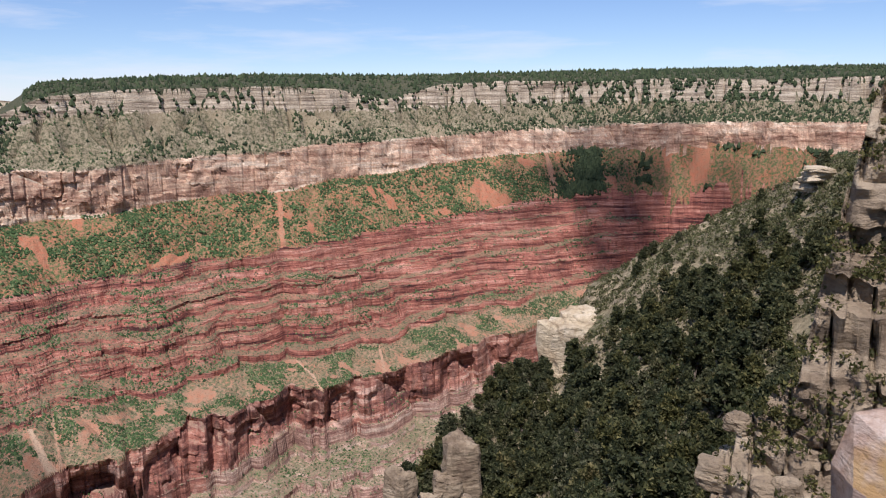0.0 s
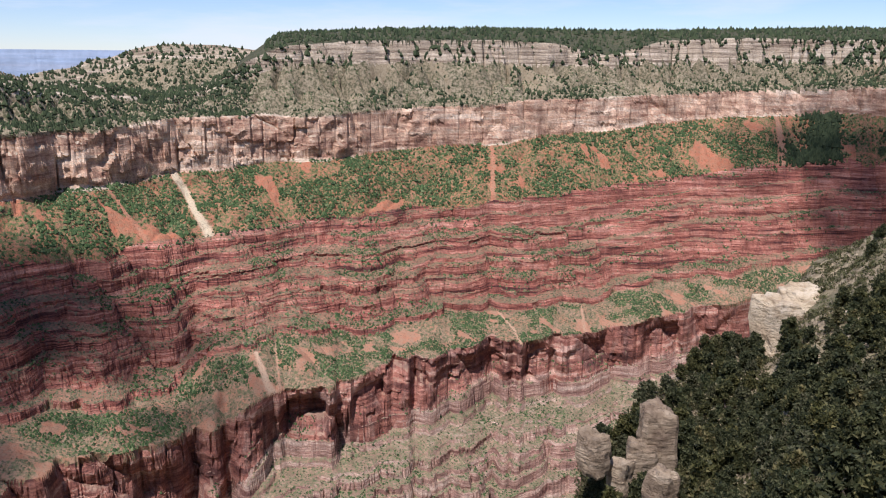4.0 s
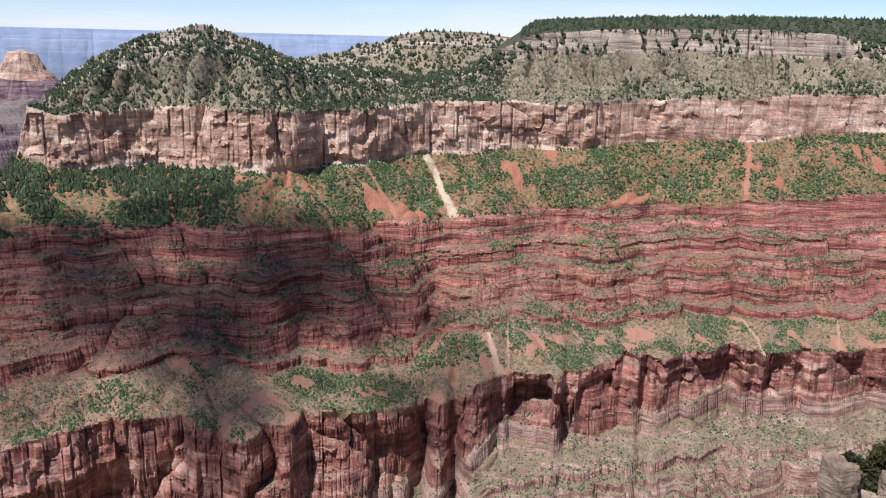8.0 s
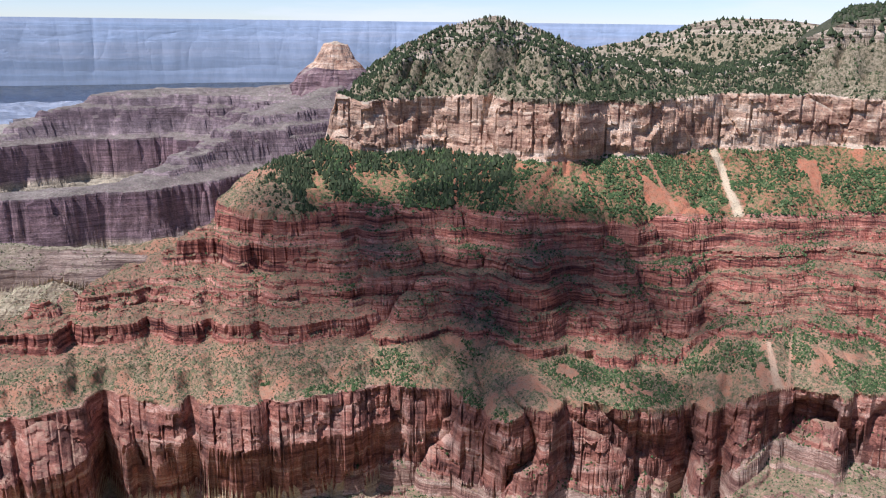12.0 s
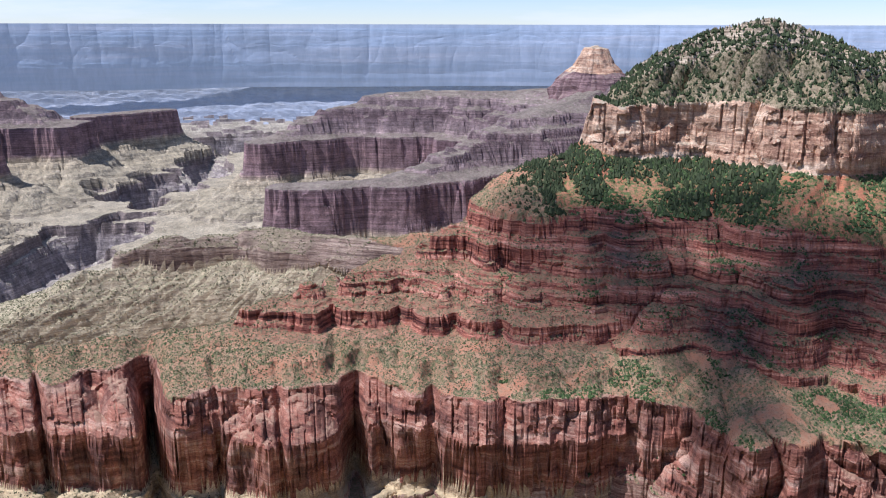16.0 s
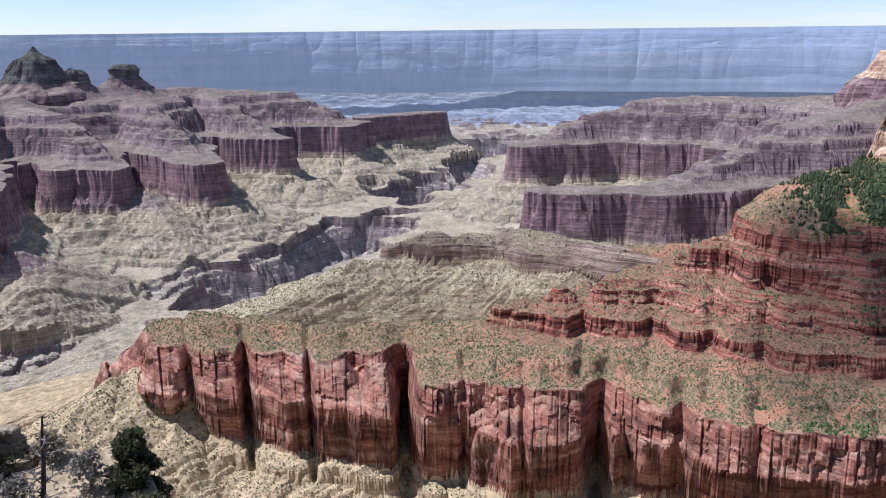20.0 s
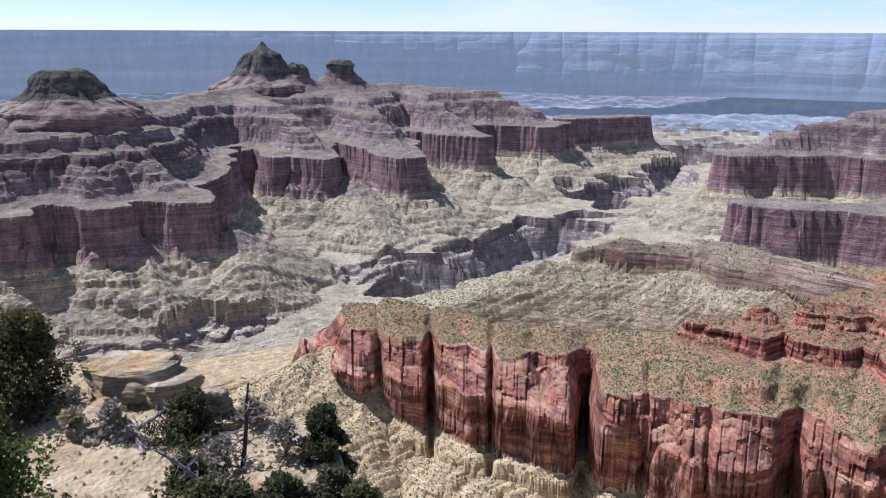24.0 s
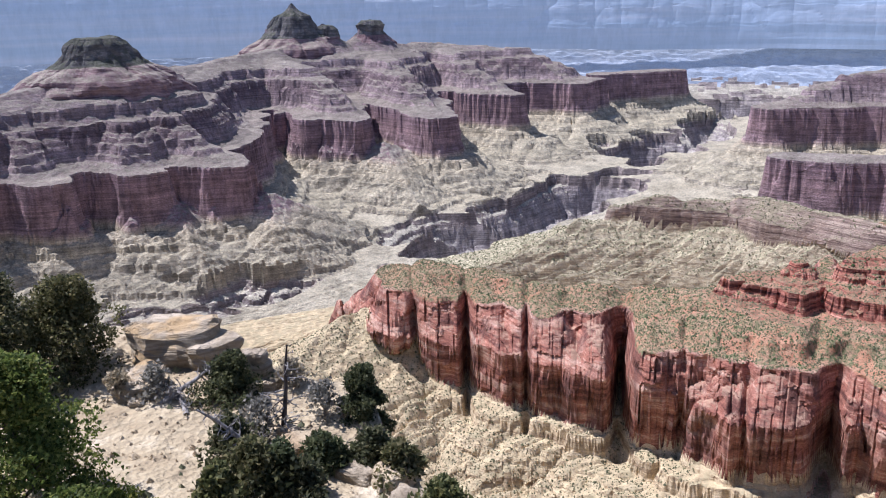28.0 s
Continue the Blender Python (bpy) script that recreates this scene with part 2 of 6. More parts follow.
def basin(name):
    """Beds of the canyon told apart by their level under the eye: dark gorge, tan platform, pale ledges, red cliff,
    mauve terraces. Distance haze is painted in: the palette is lighter and cooler than the rock.
    """
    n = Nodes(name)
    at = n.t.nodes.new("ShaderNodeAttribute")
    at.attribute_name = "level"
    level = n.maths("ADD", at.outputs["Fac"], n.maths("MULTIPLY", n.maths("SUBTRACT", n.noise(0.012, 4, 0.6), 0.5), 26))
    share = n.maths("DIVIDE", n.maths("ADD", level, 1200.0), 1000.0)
    # These mauve tones hold the painted haze of the terraces.
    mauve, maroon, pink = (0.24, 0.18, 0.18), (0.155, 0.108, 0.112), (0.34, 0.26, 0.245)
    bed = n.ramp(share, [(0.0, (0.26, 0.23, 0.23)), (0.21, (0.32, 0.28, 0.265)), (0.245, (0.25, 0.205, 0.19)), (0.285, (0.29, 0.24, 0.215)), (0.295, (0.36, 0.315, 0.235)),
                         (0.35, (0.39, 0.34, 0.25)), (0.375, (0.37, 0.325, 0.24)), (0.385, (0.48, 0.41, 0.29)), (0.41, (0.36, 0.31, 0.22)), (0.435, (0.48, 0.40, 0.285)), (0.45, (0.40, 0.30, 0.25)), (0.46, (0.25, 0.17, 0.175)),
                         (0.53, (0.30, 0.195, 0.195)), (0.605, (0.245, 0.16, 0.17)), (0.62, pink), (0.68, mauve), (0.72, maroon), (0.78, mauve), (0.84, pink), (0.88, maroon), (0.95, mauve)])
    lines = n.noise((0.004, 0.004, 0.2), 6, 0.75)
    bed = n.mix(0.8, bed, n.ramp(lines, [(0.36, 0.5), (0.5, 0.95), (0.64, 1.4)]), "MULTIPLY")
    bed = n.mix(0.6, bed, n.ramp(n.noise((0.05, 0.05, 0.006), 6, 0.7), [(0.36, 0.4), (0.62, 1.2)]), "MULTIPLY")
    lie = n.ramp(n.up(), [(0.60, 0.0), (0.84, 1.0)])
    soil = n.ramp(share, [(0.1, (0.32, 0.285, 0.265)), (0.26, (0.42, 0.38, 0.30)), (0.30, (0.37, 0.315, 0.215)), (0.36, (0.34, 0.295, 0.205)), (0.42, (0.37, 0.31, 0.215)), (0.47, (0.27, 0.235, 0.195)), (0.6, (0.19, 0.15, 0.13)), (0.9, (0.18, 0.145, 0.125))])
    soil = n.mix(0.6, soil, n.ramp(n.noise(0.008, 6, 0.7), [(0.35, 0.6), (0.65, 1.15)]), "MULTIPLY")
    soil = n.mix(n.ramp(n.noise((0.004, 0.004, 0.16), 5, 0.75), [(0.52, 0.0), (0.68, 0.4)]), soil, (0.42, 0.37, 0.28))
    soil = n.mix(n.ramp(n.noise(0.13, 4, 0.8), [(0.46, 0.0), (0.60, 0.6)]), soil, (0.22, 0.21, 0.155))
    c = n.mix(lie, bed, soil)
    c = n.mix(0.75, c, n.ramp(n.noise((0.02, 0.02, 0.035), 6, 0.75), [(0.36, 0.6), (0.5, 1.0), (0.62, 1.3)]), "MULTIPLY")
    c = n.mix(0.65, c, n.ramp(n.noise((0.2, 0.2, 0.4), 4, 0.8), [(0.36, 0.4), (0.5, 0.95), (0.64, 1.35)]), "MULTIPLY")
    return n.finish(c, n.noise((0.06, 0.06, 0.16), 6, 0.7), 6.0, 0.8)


M_BASIN = basin("hazed_banded_canyon_rock")
# Haze is painted into the blue base colours of rim and platform.
n_rim = Nodes("haze_blue_rim", 1.0, 0.0)
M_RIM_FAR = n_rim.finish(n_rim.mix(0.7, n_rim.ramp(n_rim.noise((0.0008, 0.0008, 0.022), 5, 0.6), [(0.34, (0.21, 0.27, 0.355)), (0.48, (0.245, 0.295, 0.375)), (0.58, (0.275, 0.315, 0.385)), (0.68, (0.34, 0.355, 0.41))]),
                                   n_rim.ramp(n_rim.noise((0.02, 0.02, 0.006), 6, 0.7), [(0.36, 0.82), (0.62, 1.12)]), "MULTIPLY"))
M_PLAIN_FAR = rock("haze_blue_platform", [(0.27, 0.31, 0.38), (0.31, 0.345, 0.405), (0.36, 0.38, 0.42)], 30.0, (0.36, 0.385, 0.43), 0.0, flat=(0.7, 0.95))
for far_mat, glow in ((M_RIM_FAR, 0.14), (M_PLAIN_FAR, 0.08)):  # added glow that imitates the air in front of the far distance
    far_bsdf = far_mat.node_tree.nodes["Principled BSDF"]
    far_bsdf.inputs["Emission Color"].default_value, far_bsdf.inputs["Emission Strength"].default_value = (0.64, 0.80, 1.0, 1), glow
M_PINE = leaves("pine_needles", (0.022, 0.036, 0.016), (0.065, 0.085, 0.038))
M_BUSH = leaves("green_scrub_leaves", (0.026, 0.05, 0.018), (0.075, 0.125, 0.042), (0.17, 0.20, 0.09))
M_SAGE = leaves("grey_scrub_leaves", (0.07, 0.077, 0.042), (0.16, 0.158, 0.086), (0.26, 0.23, 0.14))


n_hill = Nodes("stony_hillside_soil", 0.95, 0.15)
M_HILL = n_hill.finish(n_hill.mix(n_hill.ramp(n_hill.noise(0.06, 6, 0.7), [(0.42, 0.0), (0.62, 1.0)]),
                                  n_hill.ramp(n_hill.noise(0.5, 6, 0.7), [(0.3, (0.17, 0.13, 0.08)), (0.55, (0.40, 0.315, 0.195)), (0.75, (0.58, 0.48, 0.32))]),
                                  n_hill.ramp(n_hill.noise(0.9, 5, 0.7), [(0.35, (0.09, 0.085, 0.045)), (0.65, (0.22, 0.19, 0.11))])), n_hill.noise(0.9, 7, 0.7), 0.8, 0.9)


# ---------------------------------------------------------------- mesh helpers
def mesh_from(name, verts, faces, material, smooth=False):
    """verts (n, 3) and faces (m, 3 or 4) arrays to a mesh."""
    me = bpy.data.meshes.new(name)
    verts, faces = np.asarray(verts, np.float32), np.asarray(faces, np.int32)
    k = faces.shape[1]
    me.vertices.add(len(verts))
    me.vertices.foreach_set("co", verts.ravel())
    me.loops.add(faces.size)
    me.loops.foreach_set("vertex_index", faces.ravel())
    me.polygons.add(len(faces))
    me.polygons.foreach_set("loop_start", np.arange(0, faces.size, k, dtype=np.int32))
    me.polygons.foreach_set("use_smooth", np.full(len(faces), smooth))
    me.update(calc_edges=True)
    me.validate()
    me.materials.append(material)
    return me


def group_of(name, label, category, kind="structure", group=""):
    return tagged(new(name), label, category, group, kind)


def child(name, me, parent, label="", kind=""):
    ob = new(name, me)
    ob.parent = parent
    return tagged(ob, label, kind=kind)


def soil_field(s, v, seed, chutes=()):
    """Bare scree 0..1 that runs down a slope in fans, and pale scree in single chutes: (bearing at the top, at the foot, width, colour)."""
    bare = step(0.25, 0.75, fbm(s / 30 + 0.4 * vnoise(s / 60, v * 3, 1), v * 1.3, 0, 4, seed=seed))
    pale = np.zeros_like(bare)
    a = np.degrees(s / 1700.0)
    for top, foot, width, tone in chutes:
        mid = top + (foot - top) * v + 0.25 * vnoise(v * 4, seed, 0)
        k = step(width * (1 + v), 0.4 * width * (1 + v), np.abs(a - mid) + 0.3 * width * fbm(s / 9, v * 14, 0, 3, seed=seed))
        bare, pale = np.maximum(bare, k), np.where(k > 0.2, tone * k, pale)
    return bare, pale


def give(me, name, values):
    """A number for each vertex, read by the material."""
    me.attributes.new(name, "FLOAT", "POINT").data.foreach_set("value", np.asarray(values, np.float32).ravel())


def grid_faces(rows, cols):
    i = np.arange(rows * cols).reshape(rows, cols)
    return np.stack([i[:-1, :-1], i[1:, :-1], i[1:, 1:], i[:-1, 1:]], -1).reshape(-1, 4)


def polar(bearing, distance, height):
    b = np.radians(bearing)
    return np.stack([-distance * np.sin(b), distance * np.cos(b), np.broadcast_to(height, np.broadcast(b, distance).shape)], -1)


def smoothed(bearing, knots, values, width):
    """Values between knots, rounded over a few degrees."""
    total = 0.0
    for o, w in ((-1, 0.25), (-0.5, 0.5), (0, 0.5), (0.5, 0.5), (1, 0.25)):
        total = total + w * np.interp(bearing + o * width, knots, values)
    return total / 2.0


def bed_rows(count, seed, per=4):
    """Row places for a flight of uneven beds: the edges between beds, and v at each row."""
    rng = np.random.RandomState(seed)
    edges = np.concatenate([[0], np.cumsum(rng.uniform(0.35, 1.0, count) * rng.choice([0.5, 0.9, 1.2, 3.0], count))])
    edges /= edges[-1]
    rows = np.concatenate([edges[i] + (edges[i + 1] - edges[i]) * np.arange(per) / per for i in range(count)] + [[1.0]])
    return edges, rows


def stairs(v, s, edges, seed, hard, run=0.5):
    """Ledges: how far the height and the range have gone at v (0 top, 1 foot) along s metres of wall: a riser, slightly undercut, then a tread."""
    count = len(edges) - 1
    i = np.clip(np.searchsorted(edges, v + 1e-9, side="right") - 1, 0, count - 1)
    width = edges[i + 1] - edges[i]
    u = np.clip((v - edges[i]) / width, 0, 1)
    high = np.where(u < run, u * 0.86 / run, 0.86 + (u - run) * 0.14 / (1 - run))
    far = np.where(u < run, -0.05 * np.sin(np.pi * u / run / 2), -0.05 + (u - run) * 1.05 / (1 - run))
    h = hard * (0.35 + 0.65 * step(-0.45, 0.1, vnoise(s / 190, i * 3.7, 0, seed=seed + 3)))
    return v + h * (edges[i] + high * width - v), v + h * (edges[i] + far * width - v)


def wall_sheet(table, keys, strata, a0, a1, dstep, rounding, detail, scale=1700.0):
    """A wall of rock round the eye's point: for each bearing a profile through the beds' boundaries. strata: (name, rows, kind, ledges).
    detail(s, z, layer, v, x, y) gives the metres by which the face stands out. Returns name -> (rows, cols, 3) places and v."""
    az = np.arange(a0, a1, dstep)
    knots = np.array(table["bearing"])
    rs = [smoothed(az, knots, table[a], rounding) for a, b in keys]
    hs = [smoothed(az, knots, table[b], rounding) for a, b in keys]
    s = np.radians(az) * scale
    made = {}
    for k, (name, rows, kind, ledges) in enumerate(strata):
        if ledges:
            edges, line = bed_rows(ledges, 11 + k)
        else:
            line = np.linspace(0, 1, rows)
        v = line[:, None] * np.ones_like(az)[None]
        zf, rf = stairs(v, s[None], edges, 11 + k, 0.97 if kind == "ledges" else 0.5) if ledges else (v, v)
        r = rs[k][None] * (1 - rf) + rs[k + 1][None] * rf
        z = hs[k][None] * (1 - zf) + hs[k + 1][None] * zf
        xy = polar(az[None], r, 0.0)
        r = r - detail(s[None] * np.ones_like(z), z, k, v, xy[..., 0], xy[..., 1])
        made[name] = (polar(az[None], r, z), v, s)
    return made


# plan of the beds, fitted to the camera's view: bearing to the left of ahead, distance and height against the eye, bed
# boundary by bed boundary
NORTH_WALL = {
    'bearing': (-45, -30, -25, -20, -15, -10, -5, 0, 3.7, 7, 11, 15, 20, 25, 28, 30, 33, 36, 40, 43, 46.4, 50, 52.5, 55.5, 57.7, 58.6, 62, 66, 69, 72, 75.5, 79, 83, 87, 90, 95, 99, 103.5, 105.5, 107.5, 109.5, 112, 114.5),
    'sky_range': (3279, 3429, 3479, 3504, 3529, 3603, 3482, 3281, 3132, 3016, 2890, 2845, 2709, 2648, 2198, 2168, 2126, 2083, 2004, 1929, 1958, 2019, 2001, 1986, 2019, 1856, 1820, 1724, 1756, 1679, 1562, 1598, 1606, 1597, 1656, 1707, 1725, 1800, 1800, 1800, 1815, 1840, 1870),
    'sky_height': (100.2, 104.8, 105.2, 105.4, 107.1, 108.8, 101.3, 90.4, 86.2, 84.9, 84.1, 78.5, 69.5, 55.9, -34.5, -70.8, -90.4, -67.5, -62.4, -15.9, 22, -1.3, -42.9, -111.2, -152.9, -288.1, -321.1, -363.9, -461.6, -430.6, -483.2, -537.1, -599.9, -643.9, -660.7, -658.3, -626.8, -606, -640.3, -683.2, -770.1, -833.9, -979.1),
    'rim_range': (2859, 3009, 3059, 3084, 3109, 3183, 3062, 2861, 2712, 2596, 2470, 2425, 2289, 2228, 2168, 2138, 2096, 2053, 1974, 1899, 1928, 1989, 1971, 1956, 1989, 1831, 1795, 1699, 1731, 1654, 1537, 1573, 1581, 1572, 1631, 1682, 1700, 1775, 1775, 1775, 1790, 1815, 1845),
    'rim_height': (59.1, 62.2, 57.7, 55.9, 65.2, 58.2, 62.5, 48.9, -1.3, 32.8, 40.6, 37.2, 31.9, 14.4, -35.9, -71.7, -91, -68.3, -63.2, -17.3, 20, -3, -44, -111.2, -152.4, -274.1, -307.1, -349.9, -447.6, -416.6, -469.2, -523.1, -585.9, -629.9, -646.7, -644.3, -612.8, -592, -626.3, -669.2, -756.1, -819.9, -965.1),
    'kb_range': (2834, 2984, 3034, 3059, 3084, 3158, 3037, 2836, 2687, 2571, 2445, 2400, 2264, 2203, 2078, 2048, 2006, 1963, 1884, 1809, 1838, 1899, 1881, 1866, 1899, 1806, 1770, 1674, 1706, 1629, 1512, 1548, 1556, 1547, 1606, 1657, 1675, 1750, 1750, 1750, 1765, 1790, 1820),
    'kb_height': (-10, -10.6, -10.7, -10, -8.6, -13.9, -7.8, -17, -27.2, -27, -19.3, -20.4, -21.5, -32.2, -73.8, -94.8, -108.3, -98.3, -94.2, -64.2, -39.8, -57.2, -84.2, -128, -144.1, -260.1, -293.1, -335.9, -433.6, -402.6, -455.2, -509.1, -571.9, -615.9, -632.7, -630.3, -598.8, -578, -612.3, -655.2, -742.1, -805.9, -951.1),
    'coct_range': (2664, 2814, 2864, 2889, 2914, 2988, 2867, 2666, 2517, 2401, 2275, 2230, 2094, 2033, 1968, 1938, 1896, 1853, 1774, 1699, 1728, 1789, 1771, 1756, 1789, 1781, 1745, 1649, 1681, 1604, 1487, 1523, 1531, 1522, 1581, 1632, 1650, 1725, 1725, 1725, 1740, 1765, 1795),
    'coct_height': (-76.1, -80.4, -81.9, -79.3, -83.8, -94.2, -106.1, -115.2, -120.4, -122, -127.6, -136.1, -140.9, -147.9, -142.4, -138.9, -142.7, -153.7, -151.1, -146.5, -143.4, -152.1, -156.3, -161.6, -136.4, -246.1, -279.1, -321.9, -419.6, -388.6, -441.2, -495.1, -557.9, -601.9, -618.7, -616.3, -584.8, -564, -598.3, -641.2, -728.1, -791.9, -937.1),
    'cocb_range': (2650, 2800, 2850, 2875, 2900, 2974, 2853, 2652, 2503, 2387, 2261, 2216, 2080, 2019, 1954, 1924, 1882, 1839, 1760, 1685, 1714, 1775, 1757, 1742, 1775, 1756, 1720, 1624, 1656, 1579, 1462, 1498, 1506, 1497, 1556, 1607, 1625, 1700, 1700, 1700, 1715, 1740, 1770),
    'cocb_height': (-158.3, -167.2, -170.2, -154.6, -163.8, -172.4, -182.1, -198.6, -210.9, -220.6, -230.9, -234.5, -245.2, -249.8, -254.5, -256.7, -259.6, -262.5, -265, -265, -265, -265, -265, -265, -239.6, -232.1, -265.1, -307.9, -405.6, -374.6, -427.2, -481.1, -543.9, -587.9, -604.7, -602.3, -570.8, -550, -584.3, -627.2, -714.1, -777.9, -923.1),
    'supt_range': (2608, 2755, 2804, 2828, 2853, 2759, 2582, 2398, 2257, 2153, 2050, 2000, 1884, 1830, 1768, 1738, 1701, 1661, 1591, 1531, 1549, 1604, 1594, 1590, 1611, 1539, 1532, 1529, 1649, 1492, 1432, 1494, 1504, 1496, 1555, 1606, 1607, 1682, 1682, 1682, 1697, 1722, 1752),
    'supt_height': (-237.3, -250.7, -255.2, -277.6, -309.5, -306.2, -317.7, -339.9, -348.8, -355.3, -339.6, -362.5, -363.9, -369.6, -364.9, -364.5, -366.9, -379.3, -351.2, -347.8, -345.3, -350.8, -347.2, -341.7, -341.6, -323.5, -317.2, -322.3, -406.9, -398.4, -437.7, -482.7, -546, -590.7, -607.5, -605.2, -576.5, -565.7, -585.5, -628.4, -715.3, -779.1, -924.3),
    'supb_range': (2550, 2692, 2740, 2764, 2787, 2462, 2209, 2048, 1918, 1829, 1760, 1702, 1613, 1569, 1510, 1481, 1449, 1416, 1357, 1318, 1322, 1369, 1370, 1379, 1385, 1322, 1343, 1339, 1420, 1389, 1313, 1367, 1422, 1472, 1530, 1582, 1589, 1664, 1664, 1664, 1679, 1704, 1734),
    'supb_height': (-496.1, -523.9, -533.1, -537.7, -542.4, -548.6, -558.8, -545.3, -569.7, -556.7, -562, -546.5, -565.6, -528.9, -538.3, -530.8, -587.2, -583, -569.9, -560.2, -531.7, -541.2, -541.1, -554.4, -562.3, -538.8, -580.4, -535.6, -551.8, -563.7, -534.8, -519.1, -512.6, -594, -601.7, -600.4, -582.9, -583.4, -586.9, -629.8, -716.6, -780.4, -925.7),
    'redt_range': (2491, 2632, 2679, 2702, 2726, 2314, 2030, 1879, 1752, 1671, 1613, 1553, 1474, 1434, 1376, 1347, 1318, 1287, 1232, 1201, 1200, 1243, 1248, 1263, 1263, 1262, 1283, 1279, 1360, 1329, 1253, 1307, 1362, 1412, 1470, 1522, 1575, 1650, 1650, 1650, 1665, 1690, 1720),
    'redt_height': (-534.4, -564.7, -574.8, -579.8, -584.9, -585, -585, -585, -598.8, -587.3, -585, -585, -585, -585, -585, -621.4, -620.9, -609.9, -591.8, -585, -607, -595, -585, -585, -585, -585, -585, -585, -585, -585, -585, -585, -585, -585, -585, -585, -585, -589.3, -587.3, -630.2, -717.1, -780.9, -926.1),
    'redb_range': (2461, 2602, 2649, 2672, 2696, 2284, 2000, 1849, 1722, 1641, 1583, 1523, 1444, 1404, 1346, 1317, 1288, 1257, 1202, 1171, 1170, 1213, 1218, 1233, 1233, 1232, 1253, 1249, 1330, 1299, 1223, 1277, 1332, 1382, 1440, 1492, 1545, 1620, 1620, 1620, 1635, 1660, 1690),
    'redb_height': (-673.7, -712.3, -725.1, -731.6, -738, -715.2, -696.1, -698.5, -710.4, -698.1, -696.7, -695.4, -693.3, -693.7, -691.5, -729, -747.4, -755.8, -735.7, -728.8, -756.5, -751.5, -743.9, -748.9, -751.4, -752.5, -755, -752, -758.1, -753.1, -722.6, -729, -733, -731.1, -761.2, -751.8, -747.3, -716.1, -684.6, -660.7, -714.3, -777.6, -921.4),
    'low_range': (2301, 2442, 2489, 2512, 2536, 2124, 1840, 1689, 1562, 1481, 1423, 1363, 1284, 1244, 1186, 1157, 1128, 1097, 1042, 1011, 1010, 1053, 1051, 1026, 995, 983, 958, 899, 980, 949, 873, 927, 982, 1032, 1090, 1142, 1195, 1270, 1270, 1270, 1285, 1310, 1340),
    'low_height': (-1733.9, -1840.2, -1875.6, -1893.3, -1911, -1600.2, -1386.9, -1273, -1177.3, -1115.7, -1072.3, -1027.2, -967.3, -947.3, -932.9, -969.6, -984.8, -988.4, -953.8, -939.5, -971.4, -974.3, -960.4, -940.2, -931.6, -930.5, -939.7, -967, -973.1, -968.1, -937.6, -944, -948, -946.1, -976.2, -966.8, -962.3, -931.1, -899.6, -875.7, -929.3, -992.6, -1136.4),
}
BACK_RIDGE = {
    'bearing': (24, 26, 29, 32, 34, 35.6, 36.7, 37.6, 39, 41),
    'range_0': (2650, 2650, 2650, 2650, 2650, 2650, 2650, 2650, 2650, 2650),
    'height_0': (-54.2, -53.3, -36.2, -34.8, -48.1, -77.9, -78.4, -103.5, -111.1, -132.9),
    'range_1': (2500, 2500, 2500, 2500, 2500, 2500, 2500, 2500, 2500, 2500),
    'height_1': (1.2, 2.1, 18.2, 19.6, 7, -21.1, -21.6, -45.2, -52.4, -73),
    'range_2': (2440, 2440, 2440, 2440, 2440, 2440, 2440, 2440, 2440, 2440),
    'height_2': (-41.4, -40.5, -24.8, -23.5, -35.8, -63.2, -63.7, -86.7, -93.8, -113.9),
    'range_3': (2200, 2200, 2200, 2200, 2200, 2200, 2200, 2200, 2200, 2200),
    'height_3': (-191.4, -190.6, -176.4, -175.1, -186.3, -211.2, -211.7, -232.6, -239, -257.4),
}
HILLSIDE = {
    'bearing': (-60, -45, -33, -27.4, -26.3, -25, -22.5, -17.5, -13.3, -11.8, -9.7, -8.7, -6.6, -4.3, -2.7, -0.3, 1.5, 3, 4.2),
    'range_0': (168, 168, 168, 168, 176, 185, 194, 213, 216, 217, 218, 207, 183, 157, 142, 119, 112, 107, 103),
    'height_0': (-26.6, -23.6, -20.6, -20.6, -19.7, -21.9, -28.1, -41, -50.8, -55.8, -60.8, -70.9, -69.1, -63, -61.5, -55.8, -58.4, -58, -60.8),
    'range_1': (150, 150, 150, 150, 157, 165, 173, 190, 193, 194, 195, 185, 164, 140, 127, 107, 100, 95, 92),
    'height_1': (-15.8, -13.1, -10.5, -10.5, -9.3, -10.8, -15.8, -26.4, -34.8, -39.2, -43.4, -52.7, -52.1, -47.9, -47.2, -43.2, -45.6, -45.5, -48),
    'range_2': (44, 44, 45, 45, 45, 46, 47, 50, 55, 56, 59, 61, 65, 69, 73, 77, 81, 84, 86),
    'height_2': (-28.6, -28.9, -29.1, -29.2, -29.4, -29.8, -30.5, -32.8, -35.5, -36.5, -38.1, -39.4, -42.1, -45.1, -47.1, -50.3, -52.5, -54.4, -55.8),
}


# ---------------------------------------------------------------- the canyon: one sheet of ground, cut into level beds
def nearer(r):
    """Far ground is drawn in towards the eye: 5 km come to 3.7 km, 18 km to 4.9 km."""
    return np.interp(r, [0, 2100, 6500, 9000, 13000, 20000], [0, 2100, 4564, 4740, 4820, 4890])


